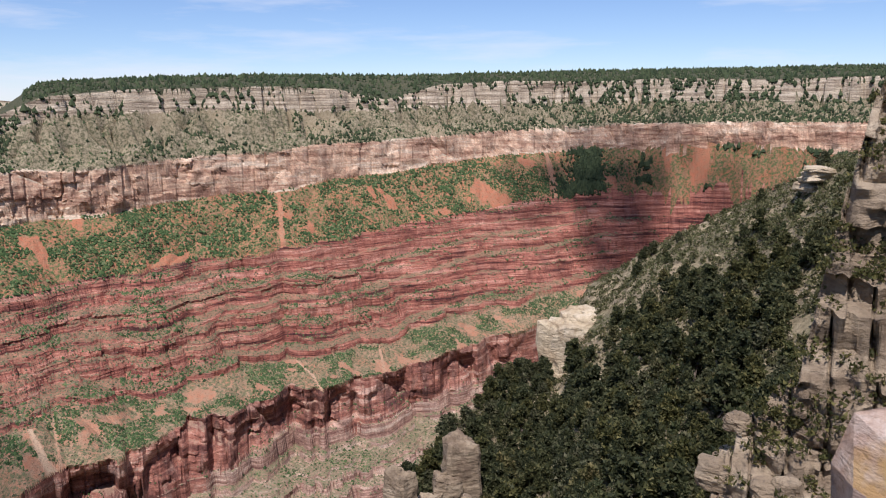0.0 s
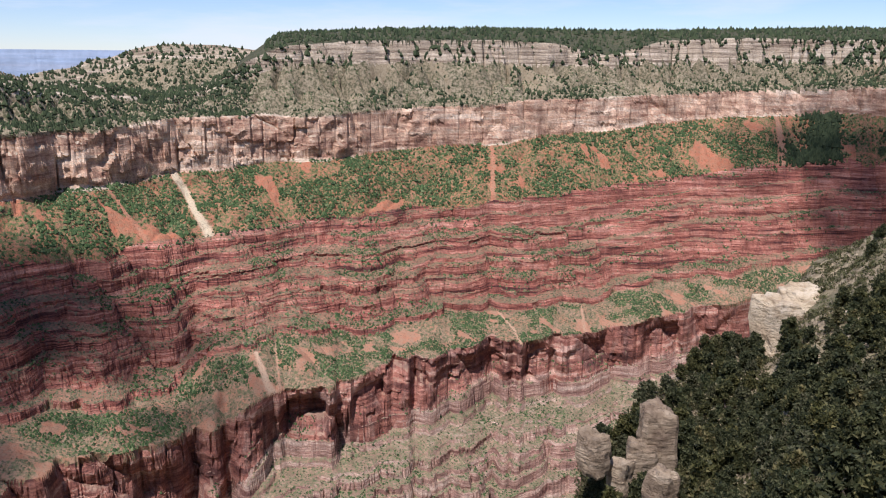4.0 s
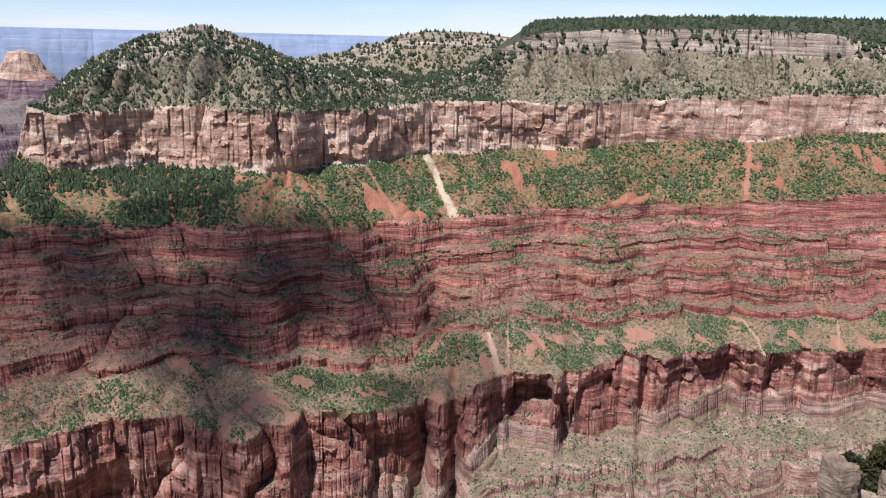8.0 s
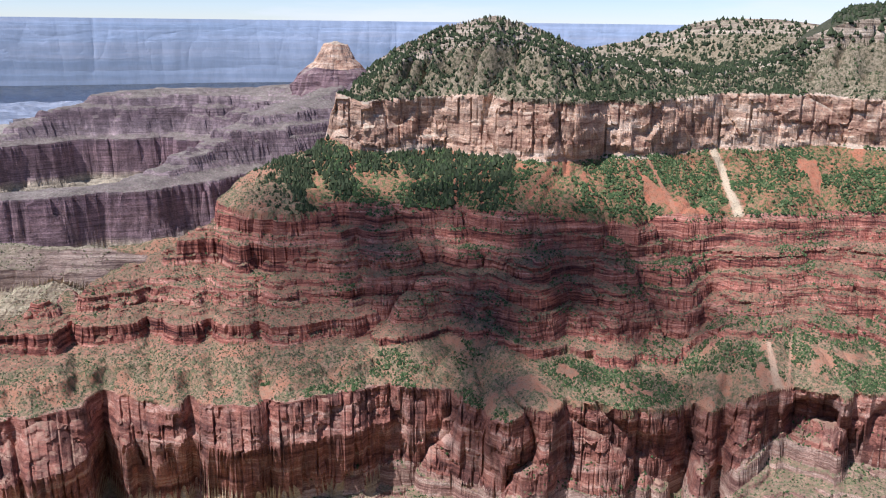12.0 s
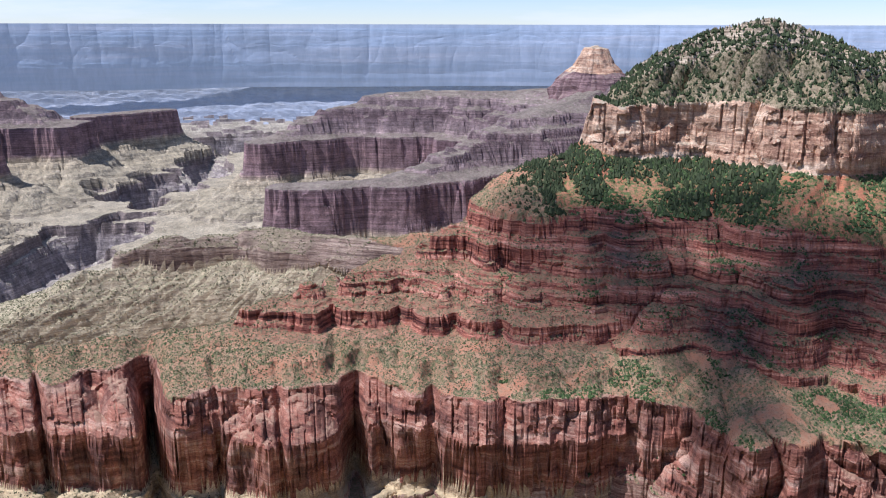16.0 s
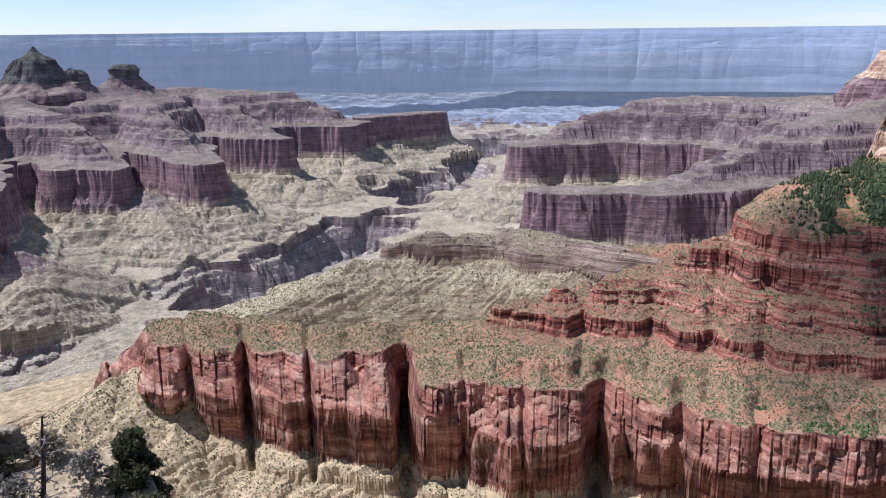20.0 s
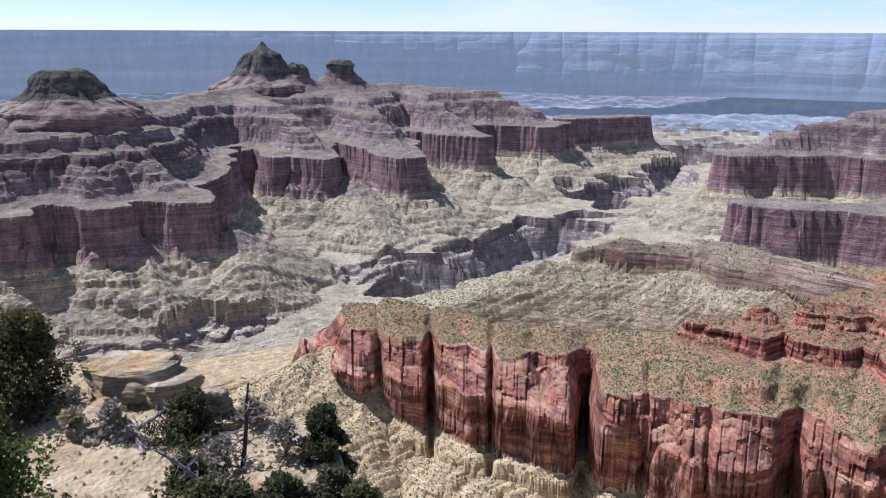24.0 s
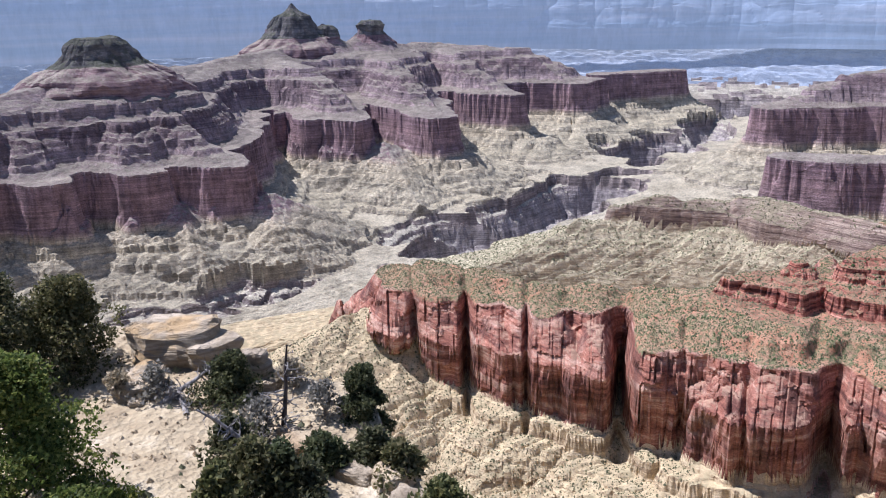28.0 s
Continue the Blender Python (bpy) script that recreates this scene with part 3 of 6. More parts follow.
def flight(top, foot, run, count, seed, hard):
    """Uneven beds between two levels: (level, run gone) at the brink and the foot of each riser."""
    rng = np.random.RandomState(seed)
    thick = rng.uniform(0.5, 1.0, count) * rng.choice([0.5, 0.8, 1.2, 2.4], count)
    tread = rng.uniform(0.3, 1.0, count) * rng.choice([0.5, 1.0, 1.0, 3.0], count)
    thick, tread = thick / thick.sum() * (foot - top), tread / tread.sum() * run
    z, d, out = top, 0.0, []
    for t, w in zip(thick, tread):
        out += [(z + 0.84 * t, d + w * (1 - hard)), (z + t, d + w)]
        z, d = z + t, d + w
    return out


# the beds from the rim down: level under the eye, and metres of plan gone since the rim's edge
FALL = [(-150.0, 0.0), (-265.0, 16.0), (-350.0, 166.0)]
for top, foot, run, count, seed, hard in ((-350, -545, 235, 15, 3, 0.84), (-545, -585, 105, 4, 4, 0.3), (-585, -745, 90, 2, 5, 0.2), (-745, -815, 95, 5, 6, 0.8), (-815, -905, 250, 5, 7, 0.35)):
    FALL += [(z, FALL_END + d) for FALL_END in [FALL[-1][1]] for z, d in flight(top, foot, run, count, seed, hard)]
FALL += [(-918.0, FALL[-1][1] + 700.0), (-960.0, FALL[-1][1] + 4000.0)]
FALL_Z, FALL_D = np.array(FALL).T
FAR_FALL = [(-150.0, 0.0), (-265.0, 16.0), (-350.0, 150.0)]
for top, foot, run, count, seed, hard in ((-350, -545, 270, 12, 23, 0.62), (-545, -585, 110, 2, 24, 0.5), (-585, -745, 34, 3, 25, 0.5), (-745, -815, 110, 3, 26, 0.85), (-815, -905, 290, 4, 27, 0.4)):
    FAR_FALL += [(z, FALL_END + d) for FALL_END in [FAR_FALL[-1][1]] for z, d in flight(top, foot, run, count, seed, hard)]
FAR_FALL += [(-918.0, FAR_FALL[-1][1] + 700.0), (-960.0, FAR_FALL[-1][1] + 4000.0)]
FAR_Z, FAR_D = np.array(FAR_FALL).T
PLAIN_Z = np.array([-150, -265, -350, -545, -585, -745, -815, -905, -918, -960.0])
PLAIN_D, PLAIN_FAR_D = np.interp(-PLAIN_Z, -FALL_Z, FALL_D), np.interp(-PLAIN_Z, -FAR_Z, FAR_D)

# crests in plan, placed to fit the camera's view: owner, spread of the spurs, then bearing, distance and height of each
# bend
CRESTS = [
    ("promontory", 0.45, [(59.4, 1762, -268), (61.0, 1740, -276), (62.6, 1712, -306), (64.3, 1685, -340), (68.4, 1640, -390), (72.5, 1590, -425), (76.3, 1550, -448), (79.5, 1530, -490), (83, 1510, -530), (86, 1560, -556),
                     (90, 1580, -562), (94, 1575, -562), (98, 1650, -558), (102, 1700, -556), (103.2, 1742, -572)]),
    ("promontory", 0.35, [(93.5, 1575, -562), (93.6, 1530, -570)]),
    ("promontory", 0.35, [(98, 1650, -560), (97.4, 1610, -570)]),
    ("promontory", 0.35, [(83, 1510, -532), (81.8, 1440, -566)]),
    ("promontory", 0.35, [(74.5, 1560, -440), (76.0, 1440, -520), (75.4, 1370, -572)]),
    ("promontory", 0.35, [(66.0, 1660, -360), (67.0, 1500, -470), (66.6, 1380, -566)]),
    ("scrub_ridge", 0.3, [(66, 2200, -560), (72, 2300, -585), (79, 2580, -642), (84.2, 2600, -670), (88.4, 2600, -680)]),
    ("peak_ridge", 0.9, [(50, 4000, -230), (57, 4300, -265), (62, 4700, -352), (68, 4850, -365), (71, 4800, -410), (75, 4700, -500), (79.0, 4450, -562)]),
    ("peak_ridge", 0.8, [(57, 4200, -300), (62, 3800, -430), (66, 3500, -520), (70, 3190, -556), (74, 3170, -566), (77.6, 3150, -572)]),
    ("temple_ridge", 0.7, [(150, 3200, -340), (135, 3350, -345), (128, 3560, -345), (122, 3720, -300), (116.5, 4700, -352), (110, 5400, -300), (105, 5500, -320), (100.8, 5900, -345), (95, 5780, -450), (92, 5700, -520)]),
    ("temple_ridge", 0.2, [(123.6, 3730, -240), (120.6, 3740, -240)]),
    ("temple_ridge", 0.2, [(111.6, 5400, -240), (107.4, 5420, -246)]),
    ("temple_ridge", 0.2, [(105.7, 5480, -262), (104.4, 5490, -262)]),
    ("temple_ridge", 0.8, [(134, 3350, -345), (133, 3130, -560)]),
    ("temple_ridge", 0.7, [(128, 3560, -350), (127, 3300, -500), (126.5, 3080, -570)]),
    ("temple_ridge", 0.7, [(122, 3720, -330), (121, 3350, -490), (120.5, 3080, -570)]),
    ("temple_ridge", 0.7, [(121, 3720, -340), (117.5, 3350, -510), (115.0, 3120, -568)]),
    ("temple_ridge", 0.9, [(112, 5100, -345), (108.5, 4500, -470), (106.5, 4090, -568)]),
    ("temple_ridge", 0.9, [(105, 5500, -345), (102.8, 4650, -490), (101.0, 4090, -568)]),
    ("temple_ridge", 0.9, [(100.8, 5900, -345), (98.4, 5200, -500), (95.6, 4900, -568)]),
    ("temple_ridge", 0.6, [(95, 5780, -450), (91.5, 5500, -566)]),
    ("temple_ridge", 0.6, [(89.8, 6050, -566), (85.2, 6350, -572)]),
]
# aprons of loose talus: slope, then bearing, distance and height
APRONS = [
    (0.60, 40, [(106.0, 1690, -640), (109.5, 1640, -668), (112.5, 1530, -712), (116, 1400, -770)]),
    (0.66, 30, [(103.0, 1610, -690), (104.5, 1530, -735)]),
    (0.62, 30, [(91.0, 2560, -690), (95.4, 2400, -772), (98.5, 2320, -802)]),
    (0.60, 34, [(70, 2220, -640), (79, 2530, -672), (84, 2570, -690), (91.0, 2575, -698)]),
    (0.50, 22, [(112.5, 3060, -690), (112.0, 2880, -770), (110.5, 2740, -860)]),
    (0.50, 22, [(118.5, 3040, -690), (117.6, 2800, -800), (117, 2620, -880)]),
    (0.45, 24, [(104.5, 4020, -690), (103.2, 3700, -790), (102, 3420, -880)]),
]
CREEK = [(79, 9500), (81.6, 7300), (83.5, 5600), (86.5, 4850), (89, 4350), (92, 3950), (94.6, 3640), (98.3, 3220), (104, 2880), (111, 2640), (118, 2500), (128, 2420), (150, 2300)]
ALCOVES = [(4.0, 3.0, 30), (7.3, 2.4, 52), (12.3, 5.0, 44), (19.6, 2.6, 44), (24.2, 3.4, 66), (37.3, 8.4, 26), (46.8, 3.2, 28), (-1.0, 2.6, 44), (54.0, 3.4, 26), (-6.0, 3.0, 34), (15.9, 1.4, 30)]
CLEFTS = [(29.6, 0.9, 52), (21.7, 0.5, 26), (9.2, 0.4, 24), (16.2, 0.5, 20), (62.5, 1.0, 30), (67.8, 0.8, 44), (73.6, 1.0, 90), (87.7, 1.0, 110), (94.6, 0.4, 40), (99.0, 0.5, 60), (83.4, 0.4, 18), (102.8, 0.4, 26), (79.0, 0.4, 22)]
GULLIES = [(31.0, 1.0, 56, -0.8), (10.8, 0.8, 46, 0.3), (25.5, 1.0, 34, -0.6), (41.6, 1.6, 48, 0.6), (17.5, 0.7, 28, -0.4), (2.0, 1.0, 40, 0.5), (61.0, 1.3, 40, 0.8), (67.5, 1.0, 52, 0.5), (73.6, 1.2, 80, 0.0), (36.0, 0.8, 30, 0.4),
           (-4.0, 1.4, 50, 0.6), (50.5, 1.2, 36, 0.9), (-12.0, 1.6, 60, 0.4), (6.0, 0.6, 26, -0.4), (14.0, 0.5, 22, 0.4), (21.5, 0.6, 26, 0.3), (46.0, 0.8, 30, -0.5), (56.0, 0.9, 34, 0.5)]

TABLE = np.random.RandomState(7).uniform(-1, 1, (512, 512)).astype(np.float32)


def broad(x, y, seed=0):
    """Value noise in -1..1 over the plan, quick on large sheets."""
    x, y = np.asarray(x, np.float32) + 37.0 * seed, np.asarray(y, np.float32) + 91.0 * seed
    fx, fy = np.floor(x), np.floor(y)
    u, v = x - fx, y - fy
    u, v = u * u * (3 - 2 * u), v * v * (3 - 2 * v)
    i, j = fx.astype(np.int32) & 511, fy.astype(np.int32) & 511
    i2, j2 = (i + 1) & 511, (j + 1) & 511
    return (TABLE[i, j] * (1 - u) + TABLE[i2, j] * u) * (1 - v) + (TABLE[i, j2] * (1 - u) + TABLE[i2, j2] * u) * v


def billows(x, y, octaves=3, seed=0):
    return sum(0.5 ** k * broad(x * 2 ** k, y * 2 ** k, seed + 3 * k) for k in range(octaves)) / (2 - 0.5 ** (octaves - 1)) * 1.6


def gullied(x, y, seed=0):
    """0 in a sharp gully, 1 on a rounded rib."""
    return np.sqrt(np.abs(broad(x, y, seed)))


SPUR_CUTS = [(74.9, 0.7, 50), (70.2, 0.5, 26), (66.2, 0.5, 24), (62.8, 0.6, 30)]

g_az = np.concatenate([np.arange(-31, 147, 0.108), np.arange(150, 329, 7.0), [329.0]])
g_r = np.concatenate([[0.1, 8, 16, 30, 60, 110, 200, 320, 460, 620, 780, 900], np.arange(960, 2100, 2.9), np.arange(2102, 2600, 4.2), np.geomspace(2604, 6400, 235), np.geomspace(6500, 19500, 40)])
gr, ga = np.meshgrid(g_r, g_az, indexing="ij")
g_flat = polar(ga, gr, 0.0)
gx, gy = g_flat[..., 0], g_flat[..., 1]
gx, gy = gx.astype(np.float32), gy.astype(np.float32)
bend_x, bend_y = 46 * billows(gx / 260, gy / 260, 2, 1), 46 * billows(gx / 260, gy / 260, 2, 2)
wx, wy = gx + bend_x, gy + bend_y
C_640, C_270, C_100, C_40 = (gullied(wx / w, wy / w, 3 + k) - 0.6 for k, w in enumerate((640, 270, 100, 40)))
FINE = billows(gx / 16, gy / 16, 3, 8)
COARSE = billows(gx / 150, gy / 150, 3, 9)


RILL = gullied(np.radians(ga) * gr / 44 + 0.5 * COARSE, gr / 330, 15) - 0.6
RILL_2 = gullied(np.radians(ga) * gr / 17 + 0.5 * COARSE, gr / 150, 16) - 0.6


def along_line(points, back=0.0):
    """Distance from a line in plan, and its height where it is nearest, over the whole sheet, bend by bend."""
    pts = [place(p[0], p[1] - back, p[2]) for p in points]
    for p, q in zip(pts, pts[1:]):
        dx, dy = q.x - p.x, q.y - p.y
        k = np.clip(((gx - p.x) * dx + (gy - p.y) * dy) / (dx * dx + dy * dy), 0, 1)
        yield np.hypot(gx - p.x - k * dx, gy - p.y - k * dy), p.z + k * (q.z - p.z)


# the north wall: a profile for each bearing, which turns the corner behind the butte
CORNER, SHEER = 57.2, 60.0
a_in = np.minimum(np.where(ga > 200, ga - 360, ga), CORNER)
w_az = np.minimum(np.where(g_az > 200, g_az - 360, g_az), CORNER)
knots = np.array(NORTH_WALL["bearing"])
BEDS = ("sky", "rim", "kb", "coct", "cocb", "supt", "supb", "redt", "redb", "low")
n_r = {b: smoothed(w_az, knots, NORTH_WALL[b + "_range"], 0.3) for b in BEDS}
n_h = {b: smoothed(w_az, knots, NORTH_WALL[b + "_height"], 0.3) for b in BEDS}
n_h["redb"] = n_h["redt"] - np.interp(w_az, [-10, 4, 26, 30, 46, 50], [110, 84, 84, 128, 128, 140])
n_r["redb"] = n_r["redt"] - 22
n_h["sky"] = n_h["sky"] - 40 * step(27, 30, w_az) * step(56, 50, w_az)
n_r["low"], n_h["low"] = n_r["redb"] - 290, n_h["redb"] - 225
# the sheers are laid out wider here than they stand, and drawn up steep at the end
for b in BEDS[4:]:
    n_r[b] = n_r[b] - (SHEER if b not in ("redb", "low") else 2 * SHEER)
side = np.radians(np.maximum(np.where(ga > 200, ga - 360, ga) - CORNER + 0.014 * np.maximum(gr - 1790, 0), 0)) * gr
big = 40 * C_640 + 54 * C_270 + 46 * C_100
n_warp = big
for b, w, d, lean in GULLIES:
    mid = b + lean * (gr - 1700) / 300
    n_warp = n_warp - d * np.exp(-np.abs((a_in - mid) / w) ** 1.3) * step(n_r["cocb"][None] - 60, n_r["supt"][None] - 120, gr)
edge_r = n_r["cocb"][None]
q0 = gr + n_warp * np.where(gr > edge_r, 0.7, 1.0)
q0 = np.where(side > 0, edge_r - np.sqrt(np.maximum(edge_r - q0, 0) ** 2 + side ** 2) + np.clip(q0 - edge_r, 0, 60) * step(50, 0, side), q0)


def north_bed(q):
    """Which bed lies at the distance q, as a number that runs from 0 at the skyline to 9 at the foot."""
    at = np.zeros(q.shape)
    for k in range(9):
        hi, lo = n_r[BEDS[k]][None], n_r[BEDS[k + 1]][None]
        at = np.where(q <= hi, k + np.clip((hi - q) / np.maximum(hi - lo, 1), 0, 1), at)
    return at


bed0 = north_bed(q0)
cliffy = np.maximum(step(2.75, 3.0, bed0) * step(4.25, 3.95, bed0), step(6.75, 7.0, bed0) * step(8.3, 8.0, bed0))
g_s = np.radians(a_in) * 1700


def pillars(s, share, seed):
    """A jointed cliff: broad flat faces, and blocks that change from band to band down the wall."""
    band = np.floor(share * 3.3 + 0.5 * broad(s / 60, 0 * s, seed))
    return 20 * facets(s, 96, seed) + 12 * facets(s + 11 * band, 37, seed + 1) + 3.0 * band * broad(s / 45, band * 3.3, seed)


flutes = pillars(g_s, bed0 - np.where(bed0 > 6, 7, 3), 4) * np.where(bed0 > 6, 0.65, 1.0)
q1 = q0 + cliffy * flutes + (1 - cliffy) * (20 * C_40 + 4 * FINE) + 42 * step(0.8, 1.2, bed0) * step(2.9, 2.4, bed0) * (C_100 + 2.2 * C_40)
for b, w, d in CLEFTS:
    q1 = q1 - d * np.exp(-np.abs((a_in - b) / (0.7 * w)) ** 1.8) * step(5.9, 6.7, bed0) * step(9, 8.15, bed0) * (side <= 0)
for b, w, d in ALCOVES:
    q1 = q1 - 0.35 * d * step(1.1, 0.75, np.abs(a_in - b) / (w / 2)) * step(6.3, 6.75, bed0) * step(9.0, 8.15, bed0) * (side <= 0)
bed = north_bed(q1)
k_bed = np.minimum(bed.astype(int), 8)
v_bed = bed - k_bed


def treads(v, beds, share):
    """Beds cut into a smooth fall: v from 0 to 1."""
    z = np.array([0.0] + [b[0] for b in beds])
    d = np.array([0.0] + [b[1] for b in beds])
    return v + share * (np.interp(v, d, z) - v)


firm = 0.5 + 0.5 * step(-0.35, 0.15, billows(gx / 170, gy / 170, 2, 10))
wob = np.clip(v_bed + 0.02 * COARSE * np.sin(np.pi * v_bed), 0, 1)
v_cut = np.where(k_bed == 5, treads(wob, flight(0, 1, 1, 19, 11, 0.9), np.maximum(firm, 0.7)), np.where(k_bed == 8, treads(wob, flight(0, 1, 1, 13, 12, 0.86), np.maximum(firm, 0.8)),
                 np.where(k_bed == 1, treads(wob, flight(0, 1, 1, 5, 13, 0.8), firm), np.where(k_bed == 7, treads(wob, flight(0, 1, 1, 5, 14, 0.5), 0.8), v_bed))))
north_z = np.zeros(gr.shape)
for k in range(9):
    hi, lo = n_h[BEDS[k]][None], n_h[BEDS[k + 1]][None]
    north_z = np.where(k_bed == k, hi + (lo - hi) * v_cut, north_z)
north_z = np.where(q1 < n_r["low"][None], n_h["low"][None] - 0.4 * (n_r["low"][None] - q1), north_z) - 0.9 * np.maximum(side - 420, 0)
north_z = np.where((ga > 150) & (ga < 300), -3000.0, np.maximum(north_z, -1500))

# the ridges, temples and the platform between them
rough = 150 * C_640 + 130 * C_270 + 62 * C_100 + 12 * C_40
best = np.interp(-(-935 + 22 * COARSE), -FALL_Z, FALL_D) - 0.25 * rough
far_best = np.interp(-(-935 + 22 * COARSE), -FAR_Z, FAR_D) - 0.25 * rough
owner, far_owner = np.zeros(gr.shape, int), np.zeros(gr.shape, int)
OWNERS = ["ground", "promontory", "scrub_ridge", "peak_ridge", "temple_ridge"]
for name, spread, points in CRESTS:
    for d, z in along_line(points, SHEER if name == "promontory" else 0.0):
        distant = name in ("peak_ridge", "temple_ridge")
        top = np.interp(-z, -PLAIN_Z, PLAIN_FAR_D if distant else PLAIN_D)
        d = top + np.maximum(d - (14 if spread < 0.6 else 50), 0) - spread * rough * step(0, 170 if spread < 0.6 else 260, d)
        d = np.maximum(d, top - 6)
        if distant:
            mine = d < far_best
            far_best, far_owner = np.where(mine, d, far_best), np.where(mine, OWNERS.index(name), far_owner)
        else:
            mine = d < best
            best, owner = np.where(mine, d, best), np.where(mine, OWNERS.index(name), owner)
first_z = -np.interp(best, PLAIN_D, -PLAIN_Z)
lip = step(-550, -578, first_z) * step(-785, -745, first_z)
r_flutes = pillars(np.radians(ga) * 1700, (-585 + np.interp(best, PLAIN_D, -PLAIN_Z)) / 160, 14)
best = best - lip * r_flutes * step(3200, 2400, gr) - (1 - lip) * (3 * FINE * step(4000, 2500, gr) + 16 * C_40 * (owner == 1))
for b, w, d in CLEFTS:
    best = best + d * np.exp(-np.abs((ga - b) / (0.7 * w)) ** 1.8) * lip * (owner == 1)
for b, w, d in SPUR_CUTS:
    best = best + d * np.exp(-np.abs((ga - b) / w) ** 1.6) * step(-350, -400, first_z) * step(-585, -560, first_z) * (owner == 1)
plain_z = -np.interp(best, PLAIN_D, -PLAIN_Z)
cut_z = -np.interp(best + 5 * COARSE, FALL_D, -FALL_Z)
ridge_z = plain_z + np.maximum(firm, 0.75) * (cut_z - plain_z)
far_first = -np.interp(far_best, PLAIN_FAR_D, -PLAIN_Z)
far_best = far_best - step(-560, -590, far_first) * step(-800, -750, far_first) * pillars(np.radians(ga) * 2600, (-585 - far_first) / 160, 24) * step(2200, 2700, gr)
far_plain = -np.interp(far_best, PLAIN_FAR_D, -PLAIN_Z)
far_cut = far_plain + np.maximum(firm, 0.8) * (-np.interp(far_best + 14 * COARSE - 10 * C_40, FAR_D, -FAR_Z) - far_plain)
owner = np.where((far_owner > 0) & (far_cut > ridge_z), far_owner, owner)
ridge_z = np.maximum(ridge_z, far_cut)
scree = np.zeros(gr.shape, bool)
for steep, wave, points in APRONS:
    for d, z in along_line(points, 2 * SHEER if points[0][1] < 1950 else 0.0):
        apron = z - steep * d + wave * (0.2 * RILL * step(0, 60, d) + 0.1 * RILL_2 + 0.3 * C_100 + 0.25 * C_40) + 3 * FINE
        mine = apron > ridge_z
        scree |= mine
        ridge_z, owner = np.where(mine, apron, ridge_z), np.where(mine & (owner == 0), np.where(gr < 1950, 1, np.where(gr < 2500, 2, 4)), owner)
# rills down the talus, and the gorge cut into the platform
fan = step(-925, -890, ridge_z) * step(-745, -775, ridge_z)
ridge_z = ridge_z + fan * (13 * RILL + 5 * RILL_2 * step(3200, 2200, gr) + 4 * C_100 + 14 * C_270)
near_creek = np.full(gr.shape, 1e9)
for d, z in along_line([(b, d, 0.0) for b, d in CREEK]):
    near_creek = np.minimum(near_creek, d)
lobes = (near_creek - 420 * C_640 - 300 * C_270 - 60 * C_100 + 30) * np.interp(gr, [2200, 4000, 9000], [1.1, 0.95, 0.6])
gorge = -52 * step(225, 205, lobes) - 130 * step(205, 20, lobes) + (70 * C_100 + 36 * C_40) * step(210, 110, lobes) * step(6000, 3500, gr)
gorge = gorge * np.interp(ga, [95, 106], [1.0, 0.3]) * step(8500, 6500, gr)
ridge_z = ridge_z + np.where(ridge_z < -860, gorge, 0) - 130 * step(6000, 14000, gr)
low_step = np.mod(ridge_z / 24 + 0.2 * COARSE, 1)
ridge_z = np.where((ridge_z < -880) & (ridge_z > -1000), ridge_z + 12 * (step(0.4, 0.55, low_step) - low_step), ridge_z) + 1.2 * FINE
outside = (ga > 150) | (ga < 40)
ridge_z = np.where(outside, -1250.0, ridge_z)
g_z = np.maximum(north_z, ridge_z)
owner = np.where(north_z > ridge_z, 5, owner)
bed_of = np.where(owner == 5, bed, np.interp(-ridge_z, [150, 265, 350, 545, 585, 745, 905], [3, 4, 5, 6, 7, 8, 9]))
bed_of = np.where(scree & (owner < 5), 8.5, bed_of)
# the point underfoot and the rim behind it
point_z = -58 - 1.15 * np.maximum(gr - 14, 0)
behind = step(158, 172, ga) * step(322, 300, ga)
point_z = point_z * (1 - behind) + behind * (-58 + 52 * step(14, 60, gr) + 6 * np.sin(ga) * step(300, 900, gr))
owner = np.where(point_z > g_z, 6, owner)
level = g_z
g_z = np.maximum(g_z, point_z)
g_z[:3] = -59.0


def chunks(s, z, wide, high, seed):
    """Blocks of a jointed face that stand out or lie back, -1..1, offset from column to column, with a crack between columns."""
    x = s / wide + 0.35 * broad(s / wide * 0.6, z / (high * 6), seed)
    i = np.floor(x)
    u, i = x - i, i.astype(np.int64)
    j = np.floor(z / high + 0.7 * lattice(i, 0 * i, 0 * i, seed)).astype(np.int64)
    return lattice(i, j, 0 * i, seed + 1) - 0.7 * (u > 0.9)


g_all = np.radians(ga) * 1700
near_face = (gr < 2450) & ((owner == 5) | (owner == 1)) | (owner == 5)
pale_face = near_face * step(3.0, 3.06, bed_of) * step(4.0, 3.94, bed_of)
red_face = near_face * step(7.0, 7.05, bed_of) * step(8.05, 7.95, bed_of)
ledge_face = near_face * step(5.0, 5.1, bed_of) * step(6.0, 5.95, bed_of) + 0.8 * near_face * step(8.0, 8.1, bed_of) * step(9.0, 8.9, bed_of) * ~scree
jut = (pale_face + red_face) * (5.5 * chunks(g_all, g_z, 27, 38, 41) + 2.6 * chunks(g_all, g_z, 12, 15, 43))
jut = jut + ledge_face * (2.6 * lattice(np.floor(g_z / 6.5).astype(np.int64), 0 * owner, 0 * owner, 45) + 2.2 * chunks(g_all, g_z, 22, 9, 47))
